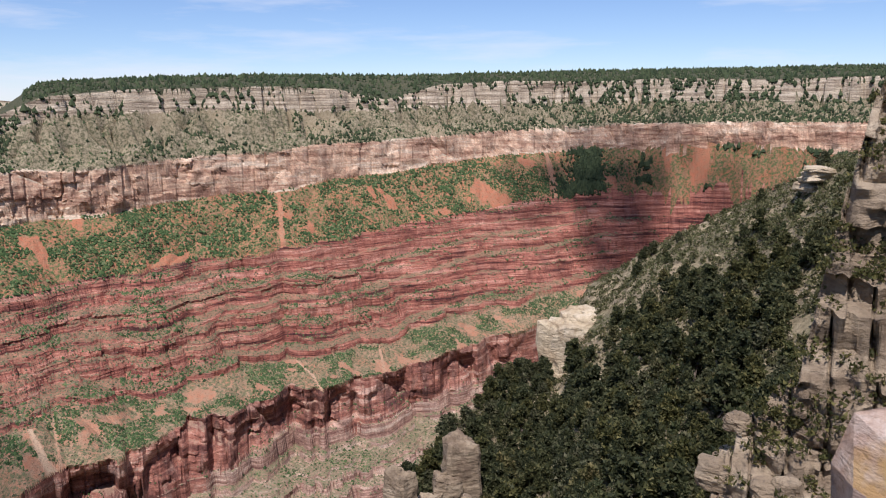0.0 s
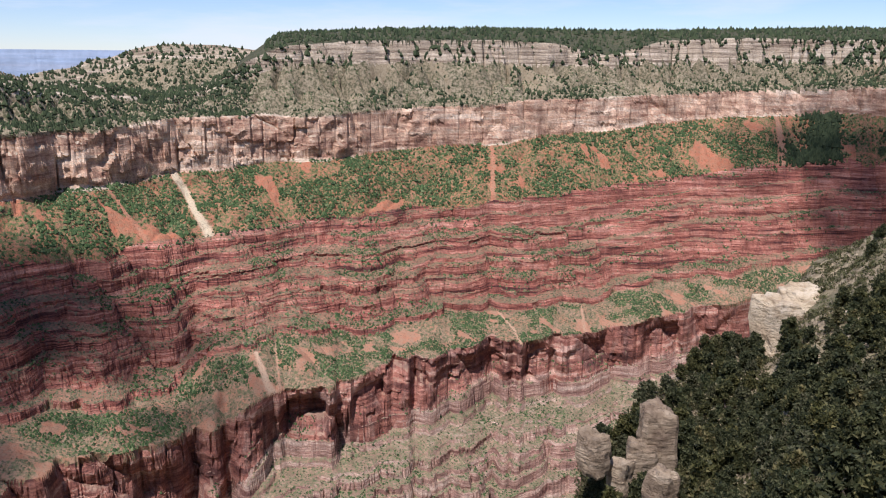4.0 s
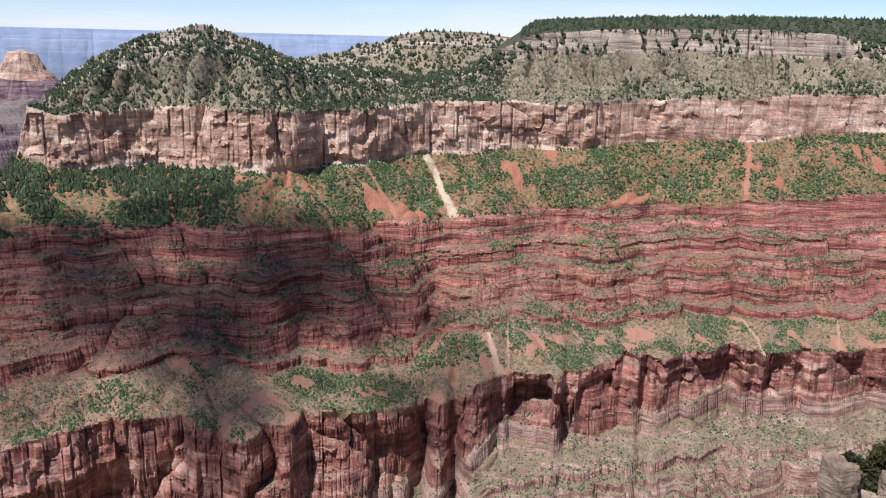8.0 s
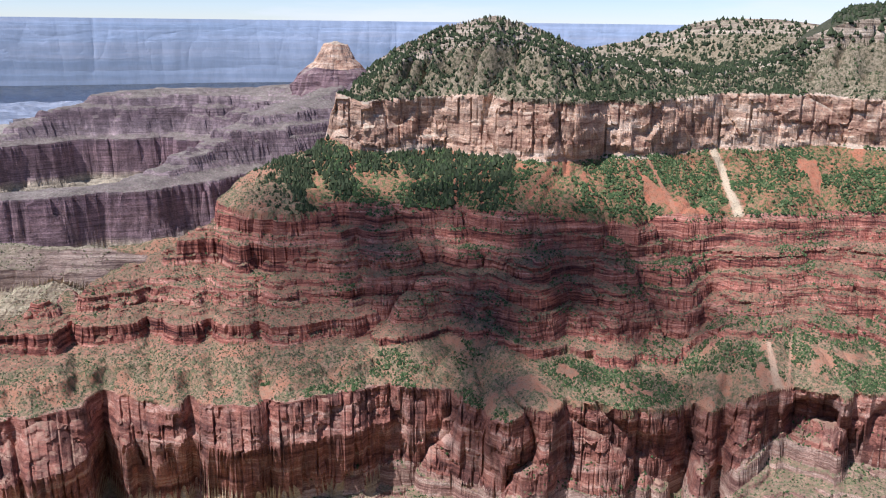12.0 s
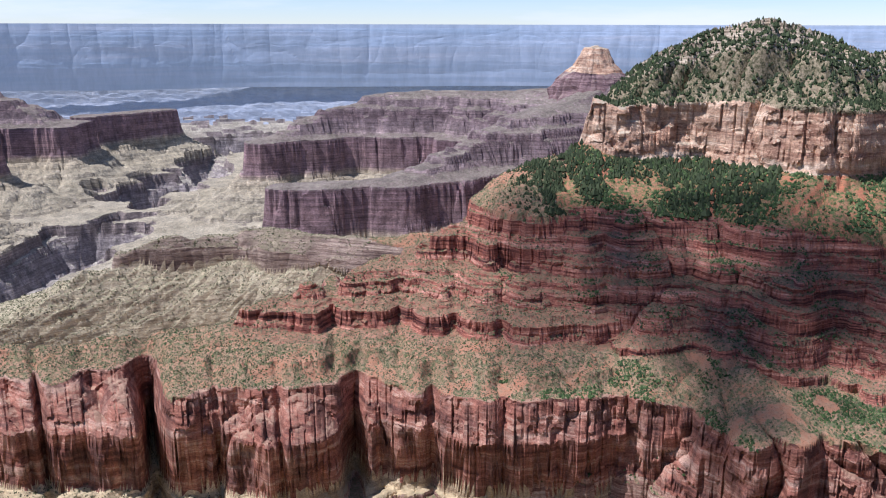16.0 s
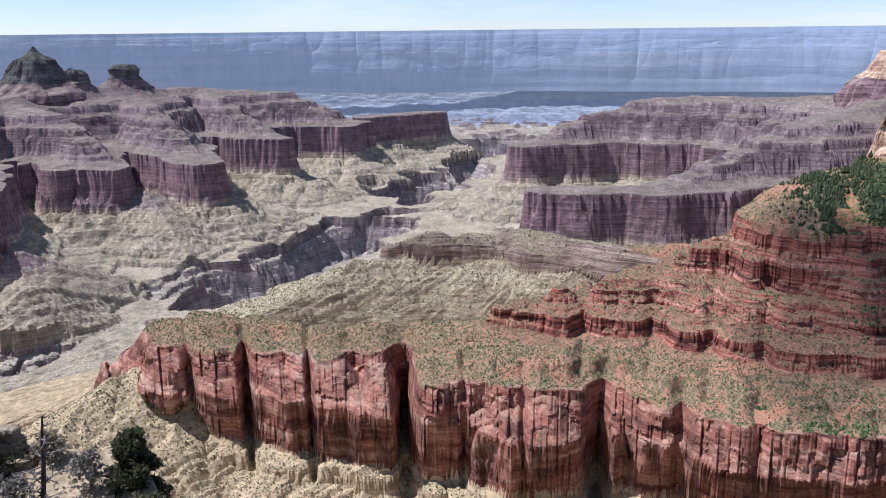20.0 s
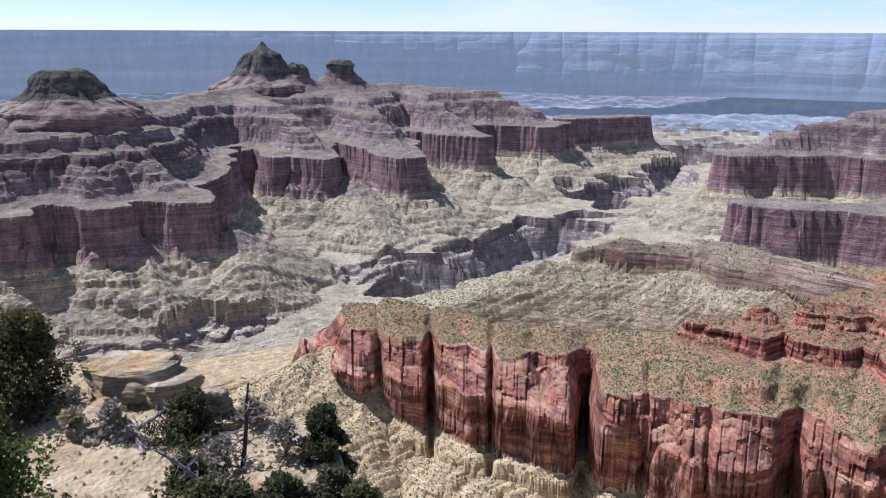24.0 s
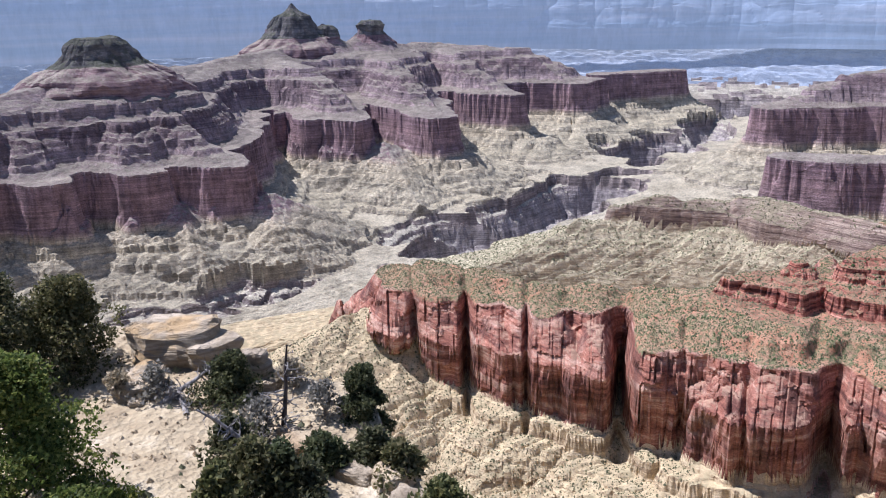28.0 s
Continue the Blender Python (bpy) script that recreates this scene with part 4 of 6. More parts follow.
for b, w, d in ALCOVES:
    u, v = np.abs(ga - b) / (w / 2), bed_of - 7
    jut = jut - 0.42 * d * step(1.05, 0.8, u) * step(0.0, 0.3, v - 0.06 - 0.25 * u ** 2) * step(1.0, 0.75, v) * red_face
drawn = np.interp(bed_of, [3, 4, 7, 8], [0, SHEER, SHEER, 2 * SHEER]) * (owner < 6) * np.where(owner == 5, 1.0, step(2500, 2050, gr))
true_r = gr + drawn - jut
k_in = nearer(true_r) / true_r
GROUND = polar(ga, true_r * k_in, g_z * k_in)
g_faces = grid_faces(*gr.shape)
f_row, f_col = g_faces[:, 0] // len(g_az), g_faces[:, 0] % len(g_az)
f_owner, f_bed = owner.ravel()[g_faces].max(axis=1), bed_of.ravel()[g_faces].mean(axis=1)
f_r, f_az = g_r[f_row], g_az[f_col]
f_kind = np.clip(f_bed + 0.07 * COARSE.ravel()[g_faces[:, 0]], 0, 8.999).astype(int)
f_keep = ~((f_az < 56) & (f_r > 3900)) | (f_az > 147)
# bare soil, and pale scree in chutes: bearing at the head, at the foot, width, tone, first and last bed
CHUTES = [(32.2, 29.6, 0.40, 0.9, 4.0, 5.25), (11.0, 10.8, 0.22, 0.1, 4.0, 5.2), (10.9, 8.6, 0.13, 0.35, 5.6, 7.0), (27.4, 26.4, 0.30, 0.5, 6.0, 7.0), (26.0, 25.8, 0.12, 0.2, 6.0, 7.0), (49.2, 49.0, 0.2, 0.0, 4.0, 5.0), (47.4, 47.2, 0.2, 0.0, 4.0, 4.9),
          (-7.0, -7.6, 0.3, 0.2, 4.0, 5.0), (59.6, 57.4, 0.30, 0.3, 6.0, 7.0), (64.5, 66.0, 0.25, 0.3, 6.0, 7.0), (4.6, 4.2, 0.14, 0.2, 6.0, 7.0), (36.0, 34.0, 0.2, 0.1, 4.1, 5.0), (42.0, 44.0, 0.3, 0.0, 4.0, 4.7)]
bare = step(0.38, 0.75, billows(g_s / 46 + 1.2 * COARSE, gr / 110, 4, 11)) * step(6.4, 6.0, bed_of) + step(0.3, 0.7, billows(gx / 45, gy / 45, 3, 12)) * step(6.0, 6.4, bed_of)
pale = np.zeros_like(bare)
for top, foot, width, tone, first, last in CHUTES:
    v = np.clip((bed_of - first) / (last - first), 0, 1)
    mid = top + (foot - top) * v
    k = step(width * (0.7 + 0.8 * v), 0.3 * width, np.abs(a_in - mid + 0.1 * COARSE) + 0.15 * width * FINE) * (bed_of > first - 0.02) * (bed_of < last + 0.05) * (side <= 0)
    bare, pale = np.maximum(bare, k), np.where(k > 0.2, tone * k, pale)


def piece(name, parent, mask, material, label="", category="", smooth=False):
    """One part of the ground, under its owner, or a thing of the setting of its own."""
    used, again = np.unique(g_faces[mask & f_keep], return_inverse=True)
    if not len(used):
        return None
    me = mesh_from(name, GROUND.reshape(-1, 3)[used], again.reshape(-1, 4), material, smooth)
    give(me, "level", level.ravel()[used]), give(me, "bare", bare.ravel()[used]), give(me, "pale", pale.ravel()[used])
    return child(name, me, parent, label) if parent else tagged(new(name, me), label, category, kind="structure")


north_wall = group_of("canyon_wall_north", "banded red and cream canyon wall under a forested plateau", "canyon wall")
for k, name, material, label in ((0, "plateau_top", M_FOREST, "dark forested plateau top"), (1, "limestone_cliff", M_KAIBAB, "pale grey limestone rim cliff"),
                                 (2, "wooded_slope", M_WOODED, "tan slope dotted with conifers"), (3, "sandstone_cliff", M_COCONINO, "sheer cream and pink sandstone cliff with vertical cracks"),
                                 (4, "scrub_slope", M_HERMIT, "orange-red soil slope under green scrub"), (5, "red_ledges", M_SUPAI, "red sandstone in many thin ledges"),
                                 (6, "bench", M_BENCH, "scree bench with scrub"), (7, "red_cliff", M_REDWALL, "massive red cliff with alcoves"), (8, "lower_ledges", M_MUAV, "tan and red lower ledges with scrub")):
    piece(name, north_wall, (f_owner == 5) & (f_kind == k), material, label)
promontory = group_of("red_promontory", "red cliff promontory with a scrubby stony top", "canyon wall")
for k, name, material, label in ((4, "scrub_slope", M_BENCH, "orange-tan soil under scrub"), (5, "red_ledges", M_SUPAI, "red sandstone in many thin ledges"), (6, "bench", M_BENCH, "stony top with scrub"),
                                 (7, "red_cliff", M_REDWALL, "massive fluted red cliff"), (8, "talus", M_TALUS, "pale lower ledges and talus")):
    piece(name, promontory, (f_owner == 1) & (np.clip(f_kind, 4, 8) == k), material, label)
scrub_ridge = group_of("scrub_ridge", "pale scrub ridge with broken red and grey ledges", "ridge")
for k, name, material, label in ((6, "crest", M_BENCH, "stony crest with scrub"), (7, "ledge", M_GREY_LEDGE, "broken red and grey ledges"), (8, "scrub_slope", M_SCRUBBY, "pale green scrub slope")):
    piece(name, scrub_ridge, (f_owner == 2) & (np.clip(f_kind, 6, 8) == k), material, label)
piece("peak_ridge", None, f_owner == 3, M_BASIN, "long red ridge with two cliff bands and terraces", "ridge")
piece("temple_ridge", None, f_owner == 4, M_BASIN, "haze-tinted mauve terraced ridge with a dark red cliff band and pale fans", "ridge")
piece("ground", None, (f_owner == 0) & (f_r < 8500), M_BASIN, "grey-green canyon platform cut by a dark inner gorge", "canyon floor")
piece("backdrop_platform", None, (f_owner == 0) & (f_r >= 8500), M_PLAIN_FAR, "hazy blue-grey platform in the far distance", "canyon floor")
piece("rim_ground", None, f_owner == 6, M_HILL, "stony ground of the rim round the viewpoint", "ground")


def plain_detail(amp, wave, ribs=0.0, seed=21):
    def detail(s, z, k, v, x, y):
        return amp * fbm(x / wave, y / wave, 0, 3, seed=seed) + 1.3 * ribs * (creased(x / (wave * 0.7), y / (wave * 0.7), 0, 4, seed=seed + 2) - 0.6) + 0.06 * amp * fbm(s / 12, z / 9, 1, 3, seed=seed)
    return detail


def numbered(count):
    return [("range_%d" % i, "height_%d" % i) for i in range(count)]


def ridge(name, label, table, strata, mats, a0, a1, dstep, detail, rounding=0.4):
    parent = group_of(name, label, "ridge")
    made = wall_sheet(table, numbered(len(strata) + 1), strata, a0, a1, dstep, rounding, detail)
    for (part_name, *_), material in zip(strata, mats):
        grid = made[part_name][0]
        me = mesh_from(part_name, grid.reshape(-1, 3), grid_faces(*grid.shape[:2]), material)
        soil, chute = soil_field(made[part_name][2][None] * np.ones(grid.shape[:2]), made[part_name][1], 9)
        give(me, "bare", soil), give(me, "pale", chute)
        child(part_name, me, parent)
    return made


BACK = ridge("back_ridge", "wooded pale ridge behind the saddle", BACK_RIDGE, [("back_slope", 6, "slope", 0), ("crest_cliff", 14, "cliff", 4), ("wooded_slope", 14, "slope", 0)],
             [M_WOODED, M_KAIBAB, M_WOODED], 24, 41, 0.1, plain_detail(14, 120, 14))


# ---------------------------------------------------------------- the far rim
rim_az = np.arange(20, 141, 0.1)
rim_edges, rim_line = bed_rows(9, 77, 6)
rim_v = rim_line[:, None] * np.ones_like(rim_az)[None]
rim_s = np.radians(rim_az)[None] * 17000 * np.ones_like(rim_v)
rz_f, rr_f = stairs(rim_v, rim_s / 8, rim_edges, 77, 0.16)
rim_r = 18600 - 2900 * rr_f - (1300 * creased(rim_s / 2600, 0, rim_v * 0.6, 4, seed=71) + 800 * creased(rim_s / 700, 0, rim_v * 0.4, 3, seed=72)) * np.sin(np.pi * np.clip(rim_v * 0.75 + 0.25, 0, 1)) - 500 * fbm(rim_s / 5200, 0, 1, 3, seed=73)
rim_z = 6 - 1060 * rz_f + 25 * fbm(rim_s / 300, rim_v * 9, 0, 3, seed=74) * np.sin(np.pi * rim_v)
rim_k = (4890 - 0.025 * (18900 - rim_r)) / rim_r
rim_grid = polar(rim_az[None], rim_r * rim_k, rim_z * rim_k)
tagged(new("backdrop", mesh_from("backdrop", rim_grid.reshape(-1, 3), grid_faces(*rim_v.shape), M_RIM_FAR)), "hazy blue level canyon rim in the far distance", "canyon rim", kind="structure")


# ---------------------------------------------------------------- fair-weather clouds overhead
n_cloud = Nodes("cloud_white", 1.0, 0.0)
M_CLOUD = n_cloud.finish(n_cloud.ramp(n_cloud.noise(0.01, 4), [(0.3, (0.82, 0.83, 0.85)), (0.7, (0.93, 0.93, 0.93))]))
n_cloud.bsdf.inputs["Alpha"].default_value = 0.26


def cloud(over, spread, deep, lumps, seed, height=4200.0):
    """A flat-bottomed heap of cloud, out of view, put between the sun and a place of the canyon to shade it."""
    rng = np.random.RandomState(seed)
    b, e = radians(SUN_BEARING), radians(SUN_HEIGHT)
    way = Vector((-math.sin(b) * math.cos(e), math.cos(b) * math.cos(e), math.sin(e)))
    target = place(*over)
    centre = target + way * ((height - target.z) / way.z)
    turn = radians(over[0])
    a, c = np.meshgrid(np.linspace(0, 2 * np.pi, 25)[:-1], np.linspace(0, np.pi, 14))
    d = np.stack([np.cos(a) * np.sin(c), np.sin(a) * np.sin(c), np.cos(c)], -1)
    i = np.arange(14 * 24).reshape(14, 24)
    j = np.roll(i, -1, axis=1)
    f = np.stack([i[:-1], i[1:], j[1:], j[:-1]], -1).reshape(-1, 4)
    verts, faces = [], []
    for k in range(lumps):
        size = min(spread, deep) * rng.uniform(0.12, 0.5)
        u, w = np.clip(rng.normal(0, 0.5), -1, 1) * spread, np.clip(rng.normal(0, 0.5), -1, 1) * deep
        r = size * (1 + 0.25 * fbm(d[..., 0] * 2 + k, d[..., 1] * 2, d[..., 2] * 2, 4, seed=seed + k))
        p = d * r[..., None]
        p[..., 2] = np.where(p[..., 2] < 0, 0.15, 0.6) * p[..., 2]
        p += np.array([u * math.cos(turn) - w * math.sin(turn), u * math.sin(turn) + w * math.cos(turn), 0.0])
        verts.append(p.reshape(-1, 3) + np.array(centre)), faces.append(f + k * 14 * 24)
    return tagged(new("cumulus_cloud", mesh_from("cumulus_cloud", np.concatenate(verts), np.concatenate(faces), M_CLOUD, True)), "white cumulus cloud out of view, put high over the canyon to shade it", "cloud", "clouds", "structure")


cloud((-21, 3420, 60), 760, 330, 40, 1)
cloud((-13, 2500, -340), 330, 230, 30, 2)
cloud((44.5, 1430, -420), 430, 250, 40, 3)


# ---------------------------------------------------------------- far growth
def ico():
    p = (1 + 5 ** 0.5) / 2
    v = np.array([(-1, p, 0), (1, p, 0), (-1, -p, 0), (1, -p, 0), (0, -1, p), (0, 1, p), (0, -1, -p), (0, 1, -p), (p, 0, -1), (p, 0, 1), (-p, 0, -1), (-p, 0, 1)]) / 1.9
    f = np.array([(0, 11, 5), (0, 5, 1), (0, 1, 7), (0, 7, 10), (0, 10, 11), (1, 5, 9), (5, 11, 4), (11, 10, 2), (10, 7, 6), (7, 1, 8),
                  (3, 9, 4), (3, 4, 2), (3, 2, 6), (3, 6, 8), (3, 8, 9), (4, 9, 5), (2, 4, 11), (6, 2, 10), (8, 6, 7), (9, 8, 1)])
    return v, f


def clump_shapes(kind, rng):
    """A few uneven low shapes: bushes, round junipers, narrow conifers."""
    shapes = []
    for _ in range(6):
        v, f = ico()
        v = v * rng.uniform(0.6, 1.25, (12, 1))
        v[:, 2] = np.maximum(v[:, 2], -0.35) + 0.3
        if kind == "conifer":
            ring = []
            for h, r in ((0.0, 0.55), (0.75, 0.34), (0.7, 0.5), (1.45, 0.2), (1.4, 0.34), (2.3, 0.02)):
                a = np.linspace(0, 2 * np.pi, 6)[:-1] + rng.uniform(0, 1)
                ring.append(np.stack([np.cos(a) * r * rng.uniform(0.6, 1.3, 5), np.sin(a) * r * rng.uniform(0.6, 1.3, 5), np.full(5, h) + rng.uniform(-0.1, 0.1, 5)], -1))
            v = np.concatenate(ring)
            f = []
            for k in (0, 2, 4):
                for i in range(5):
                    a, b, c, d = 5 * k + i, 5 * k + (i + 1) % 5, 5 * k + 5 + (i + 1) % 5, 5 * k + 5 + i
                    f += [(a, b, c), (a, c, d)]
            f = np.array(f)
        if kind in ("tuft", "bush", "pinyon"):
            a = np.linspace(0, 2 * np.pi, 5)[:-1] + rng.uniform(0, 1)
            v = np.concatenate([np.stack([np.cos(a), np.sin(a), np.full(4, 0.2)], -1) * rng.uniform(0.4, 0.7, (4, 1)), [[0.1, 0, 0.75], [0, 0, -0.3]]]) * (1.0 if kind == "tuft" else rng.uniform(1.3, 1.6))
            f = np.array([(0, 1, 4), (1, 2, 4), (2, 3, 4), (3, 0, 4), (1, 0, 5), (2, 1, 5), (3, 2, 5), (0, 3, 5)])
        if kind == "pinyon":
            v[:, 2] *= 1.5
            v = v * 1.25
        shapes.append((v, f))
    return shapes


def growth_on(name, count, size, kind, material, label, seed, beds, owners, bearings=(-31, 147), want=None, spared=0.6, flat=(0.25, 0.55)):
    """Growth strewn as one mesh over the ground: on these beds (first, last) of these owners; want(bearing, places, beds) tells how likely."""
    rng = np.random.RandomState(seed)
    ok = np.flatnonzero(f_keep & np.isin(f_owner, owners) & (f_bed >= beds[0]) & (f_bed < beds[1]) & (f_az >= bearings[0]) & (f_az < bearings[1]))
    flat_pts = GROUND.reshape(-1, 3)
    q = flat_pts[g_faces[ok]]
    cross = np.cross(q[:, 2] - q[:, 0], q[:, 3] - q[:, 1])
    plan, whole = np.abs(cross[:, 2]), np.linalg.norm(cross, axis=1) + 1e-9
    chance = plan * step(flat[0], flat[1], plan / whole)
    chance = chance * step(spared, spared * 0.5, bare.ravel()[g_faces[ok, 0]])
    if want:
        chance = chance * np.clip(want(f_az[ok], q[:, 0], f_bed[ok]), 0, 1)
    if chance.sum() <= 0:
        return None
    got = rng.choice(len(ok), count, p=chance / chance.sum())
    u, w = rng.uniform(0, 1, (count, 1)), rng.uniform(0, 1, (count, 1))
    q = q[got]
    spots = (q[:, 0] * (1 - u) + q[:, 1] * u) * (1 - w) + (q[:, 3] * (1 - u) + q[:, 2] * u) * w
    return strewn(name, spots, size, kind, material, label, rng)


def strewn(name, p, size, kind, material, label, rng, sink=0.15):
    shapes = clump_shapes(kind, rng)
    verts, faces, base = [], [], 0
    pick = rng.randint(0, len(shapes), len(p))
    for k, (v, f) in enumerate(shapes):
        q = p[pick == k]
        if not len(q):
            continue
        a = rng.uniform(0, 6.28, len(q))
        sz = rng.uniform(size[0], size[1], len(q)) * (1 + 0.5 * (rng.uniform(0, 1, len(q)) > 0.9))
        wide = sz * rng.uniform(0.8, 1.25, len(q))
        x = v[None, :, 0] * np.cos(a)[:, None] - v[None, :, 1] * np.sin(a)[:, None]
        y = v[None, :, 0] * np.sin(a)[:, None] + v[None, :, 1] * np.cos(a)[:, None]
        pts = np.stack([x * wide[:, None], y * wide[:, None], np.broadcast_to(v[None, :, 2], x.shape) * sz[:, None] - sink * sz[:, None]], -1) + q[:, None, :]
        verts.append(pts.reshape(-1, 3))
        faces.append((f[None] + (base + len(v) * np.arange(len(q)))[:, None, None]).reshape(-1, 3))
        base += len(v) * len(q)
    ob = new(name, mesh_from(name, np.concatenate(verts), np.concatenate(faces), material))
    return tagged(ob, label, "plants", kind="stuff")


def growth(name, grid, count, size, kind, material, label, seed, want=None, parent=None, sink=0.15, bare=None):
    """Growth strewn over a sheet of ground as one mesh. want(bearing, v, places): how likely it grows there."""
    rng = np.random.RandomState(seed)
    rows, cols = grid.shape[:2]
    n = count * 14
    fi, fj = rng.uniform(0, rows - 1.001, n), rng.uniform(0, cols - 1.001, n)
    i, j = fi.astype(int), fj.astype(int)
    u, w = (fi - i)[:, None], (fj - j)[:, None]
    p = (grid[i, j] * (1 - u) * (1 - w) + grid[i + 1, j] * u * (1 - w) + grid[i, j + 1] * (1 - u) * w + grid[i + 1, j + 1] * u * w)
    normal = np.cross(grid[i, j + 1] - grid[i, j], grid[i + 1, j] - grid[i, j])
    normal /= np.linalg.norm(normal, axis=1)[:, None] + 1e-9
    bearing = np.degrees(np.arctan2(-p[:, 0], p[:, 1]))
    chance = want(bearing, fi / (rows - 1), p) * step(0.12, 0.4, np.abs(normal[:, 2])) if want else step(0.12, 0.4, np.abs(normal[:, 2]))
    if bare is not None:
        chance = chance * step(0.6, 0.3, bare[i, j])
    area = np.linalg.norm(np.cross(grid[i, j + 1] - grid[i, j], grid[i + 1, j] - grid[i, j]), axis=1)
    chance = chance * np.clip(area / np.percentile(area, 80), 0, 1)
    p = p[rng.uniform(0, 1, n) < chance][:count]
    return strewn(name, p, size, kind, material, label, rng, sink)


def tufted(wave, low, high, seed):
    return lambda b, p, k: step(low, high, fbm(p[:, 0] / wave, p[:, 1] / wave, p[:, 2] / wave, 3, seed=seed))


green, dotted, clumped = tufted(90, -0.45, 0.05, 101), tufted(26, -0.25, 0.1, 103), tufted(70, 0.0, 0.35, 8)
WALL, SPUR, SAGE = [5], [1], [2]
growth_on("rim_forest", 7500, (3.6, 5.6), "pinyon", M_PINE, "dark conifer forest along the plateau's rim", 1, (0, 1), WALL, (-31, 26), spared=2)
growth_on("cliff_conifers", 1700, (3, 6), "pinyon", M_PINE, "dark conifers in cracks of the pale rim cliff", 2, (1, 2), WALL, (-31, 29), lambda b, p, k: 0.3 + step(-2, -10, b), 2, (0.1, 0.3))
growth_on("slope_conifers", 5200, (2.0, 4.4), "pinyon", M_PINE, "scattered dark conifers on a tan slope", 3, (2, 3), WALL, (-31, 58), lambda b, p, k: 0.12 + 0.9 * tufted(110, 0.0, 0.35, 5)(b, p, k) + step(0, -8, b), 2)
growth_on("slope_bushes", 4800, (1.6, 3.2), "bush", M_BUSH, "green bushes on a tan slope", 4, (2, 3), WALL, (-31, 58), None, 2)
growth_on("butte_conifers", 4600, (2.0, 4.0), "pinyon", M_PINE, "dark conifers over the butte's top", 5, (1, 2), WALL, (27, 60), None, 2, (0.05, 0.25))
growth_on("butte_bushes", 4200, (1.4, 3.0), "bush", M_BUSH, "green bushes over the butte's top", 6, (1, 2), WALL, (27, 60), None, 2, (0.05, 0.25))
growth_on("butte_slope_conifers", 3000, (1.8, 3.8), "pinyon", M_PINE, "dark conifers above the sandstone cliff of the butte", 7, (2, 3), WALL, (27, 60), None, 2, (0.05, 0.25))
growth_on("scrub_oak", 30000, (1.6, 4.4), "bush", M_BUSH, "bright green scrub on a red soil slope", 8, (4, 5), WALL, (-31, 58), lambda b, p, k: (0.12 + green(b, p, k)) * (0.3 + 0.7 * dotted(b, p, k)))
growth_on("shaded_firs", 3600, (2.4, 5.0), "pinyon", M_PINE, "dense dark firs under the butte's cliff", 9, (4, 5), WALL, (45, 61), lambda b, p, k: step(0.35, 0.6, broad(p[:, 0] / 60, p[:, 1] / 60, 5) * 0.5 + 0.95 - 0.8 * np.abs(k - 4.3) - 0.03 * np.abs(b - 52)), 2)
growth_on("far_firs", 2600, (3, 5.6), "pinyon", M_PINE, "dark firs under the far cliffs", 29, (4, 5), WALL, (-31, -7), lambda b, p, k: step(-7, -14, b) * (0.25 + green(b, p, k)) * step(0.1, 0.5, 0.6 + 0.8 * broad(p[:, 0] / 130, p[:, 1] / 130, 6)), 2)
growth_on("ledge_scrub", 26000, (1.0, 2.4), "bush", M_SAGE, "grey-green scrub along the red ledges", 10, (5, 6), WALL, (-31, 64), None, 2)
growth_on("ledge_junipers", 10000, (1.5, 3.6), "bush", M_BUSH, "dark green junipers in gullies of the red ledges", 11, (5, 6), WALL, (-31, 64), clumped, 2)
growth_on("bench_scrub", 12000, (1.0, 2.5), "bush", M_SAGE, "grey-green scrub over a scree bench", 12, (6, 7), WALL)
growth_on("bench_junipers", 14000, (1.6, 3.6), "bush", M_BUSH, "dark green junipers on a scree bench", 13, (6, 7), WALL, (-31, 64), lambda b, p, k: tufted(60, -0.15, 0.2, 9)(b, p, k))
growth_on("lower_ledge_scrub", 14000, (1.0, 2.6), "bush", M_SAGE, "grey-green scrub on the lower ledges", 14, (8, 9), WALL, (-31, 64), None, 2)
growth_on("lower_ledge_junipers", 9000, (1.4, 3.0), "bush", M_BUSH, "green scrub on the lower ledges", 28, (7.6, 9), WALL, (-31, 64), lambda b, p, k: 0.1 + tufted(60, -0.1, 0.3, 12)(b, p, k), 2)
growth_on("spur_scrub", 12000, (0.9, 2.2), "bush", M_SAGE, "grey-green scrub along ledges of the spur", 25, (3, 6), SPUR, (56, 147), None, 2)
growth_on("spur_firs", 900, (2.0, 4.0), "pinyon", M_PINE, "dark firs on the spur's neck", 30, (3, 5.2), SPUR, (57, 63), lambda b, p, k: step(63, 59, b) * (0.2 + clumped(b, p, k)), 2)
growth_on("spur_junipers", 1500, (1.2, 2.6), "bush", M_BUSH, "green junipers along ledges of the spur", 24, (3, 6), SPUR, (56, 147), clumped, 2)
growth_on("promontory_scrub", 20000, (0.9, 2.3), "bush", M_SAGE, "grey-green scrub over the stony promontory", 22, (6, 7), SPUR, spared=2)
growth_on("promontory_shrubs", 2600, (1.1, 2.4), "bush", M_BUSH, "green shrubs over the stony promontory", 23, (6, 7), SPUR, (56, 147), lambda b, p, k: 0.3 + clumped(b, p, k), 2)
growth_on("promontory_talus_scrub", 24000, (0.9, 2.4), "bush", M_SAGE, "grey-green scrub below the promontory's cliff", 26, (8, 10), SPUR, (82, 122), lambda b, p, k: step(1850, 1750, np.hypot(p[:, 0], p[:, 1])), 2, (0.15, 0.4))
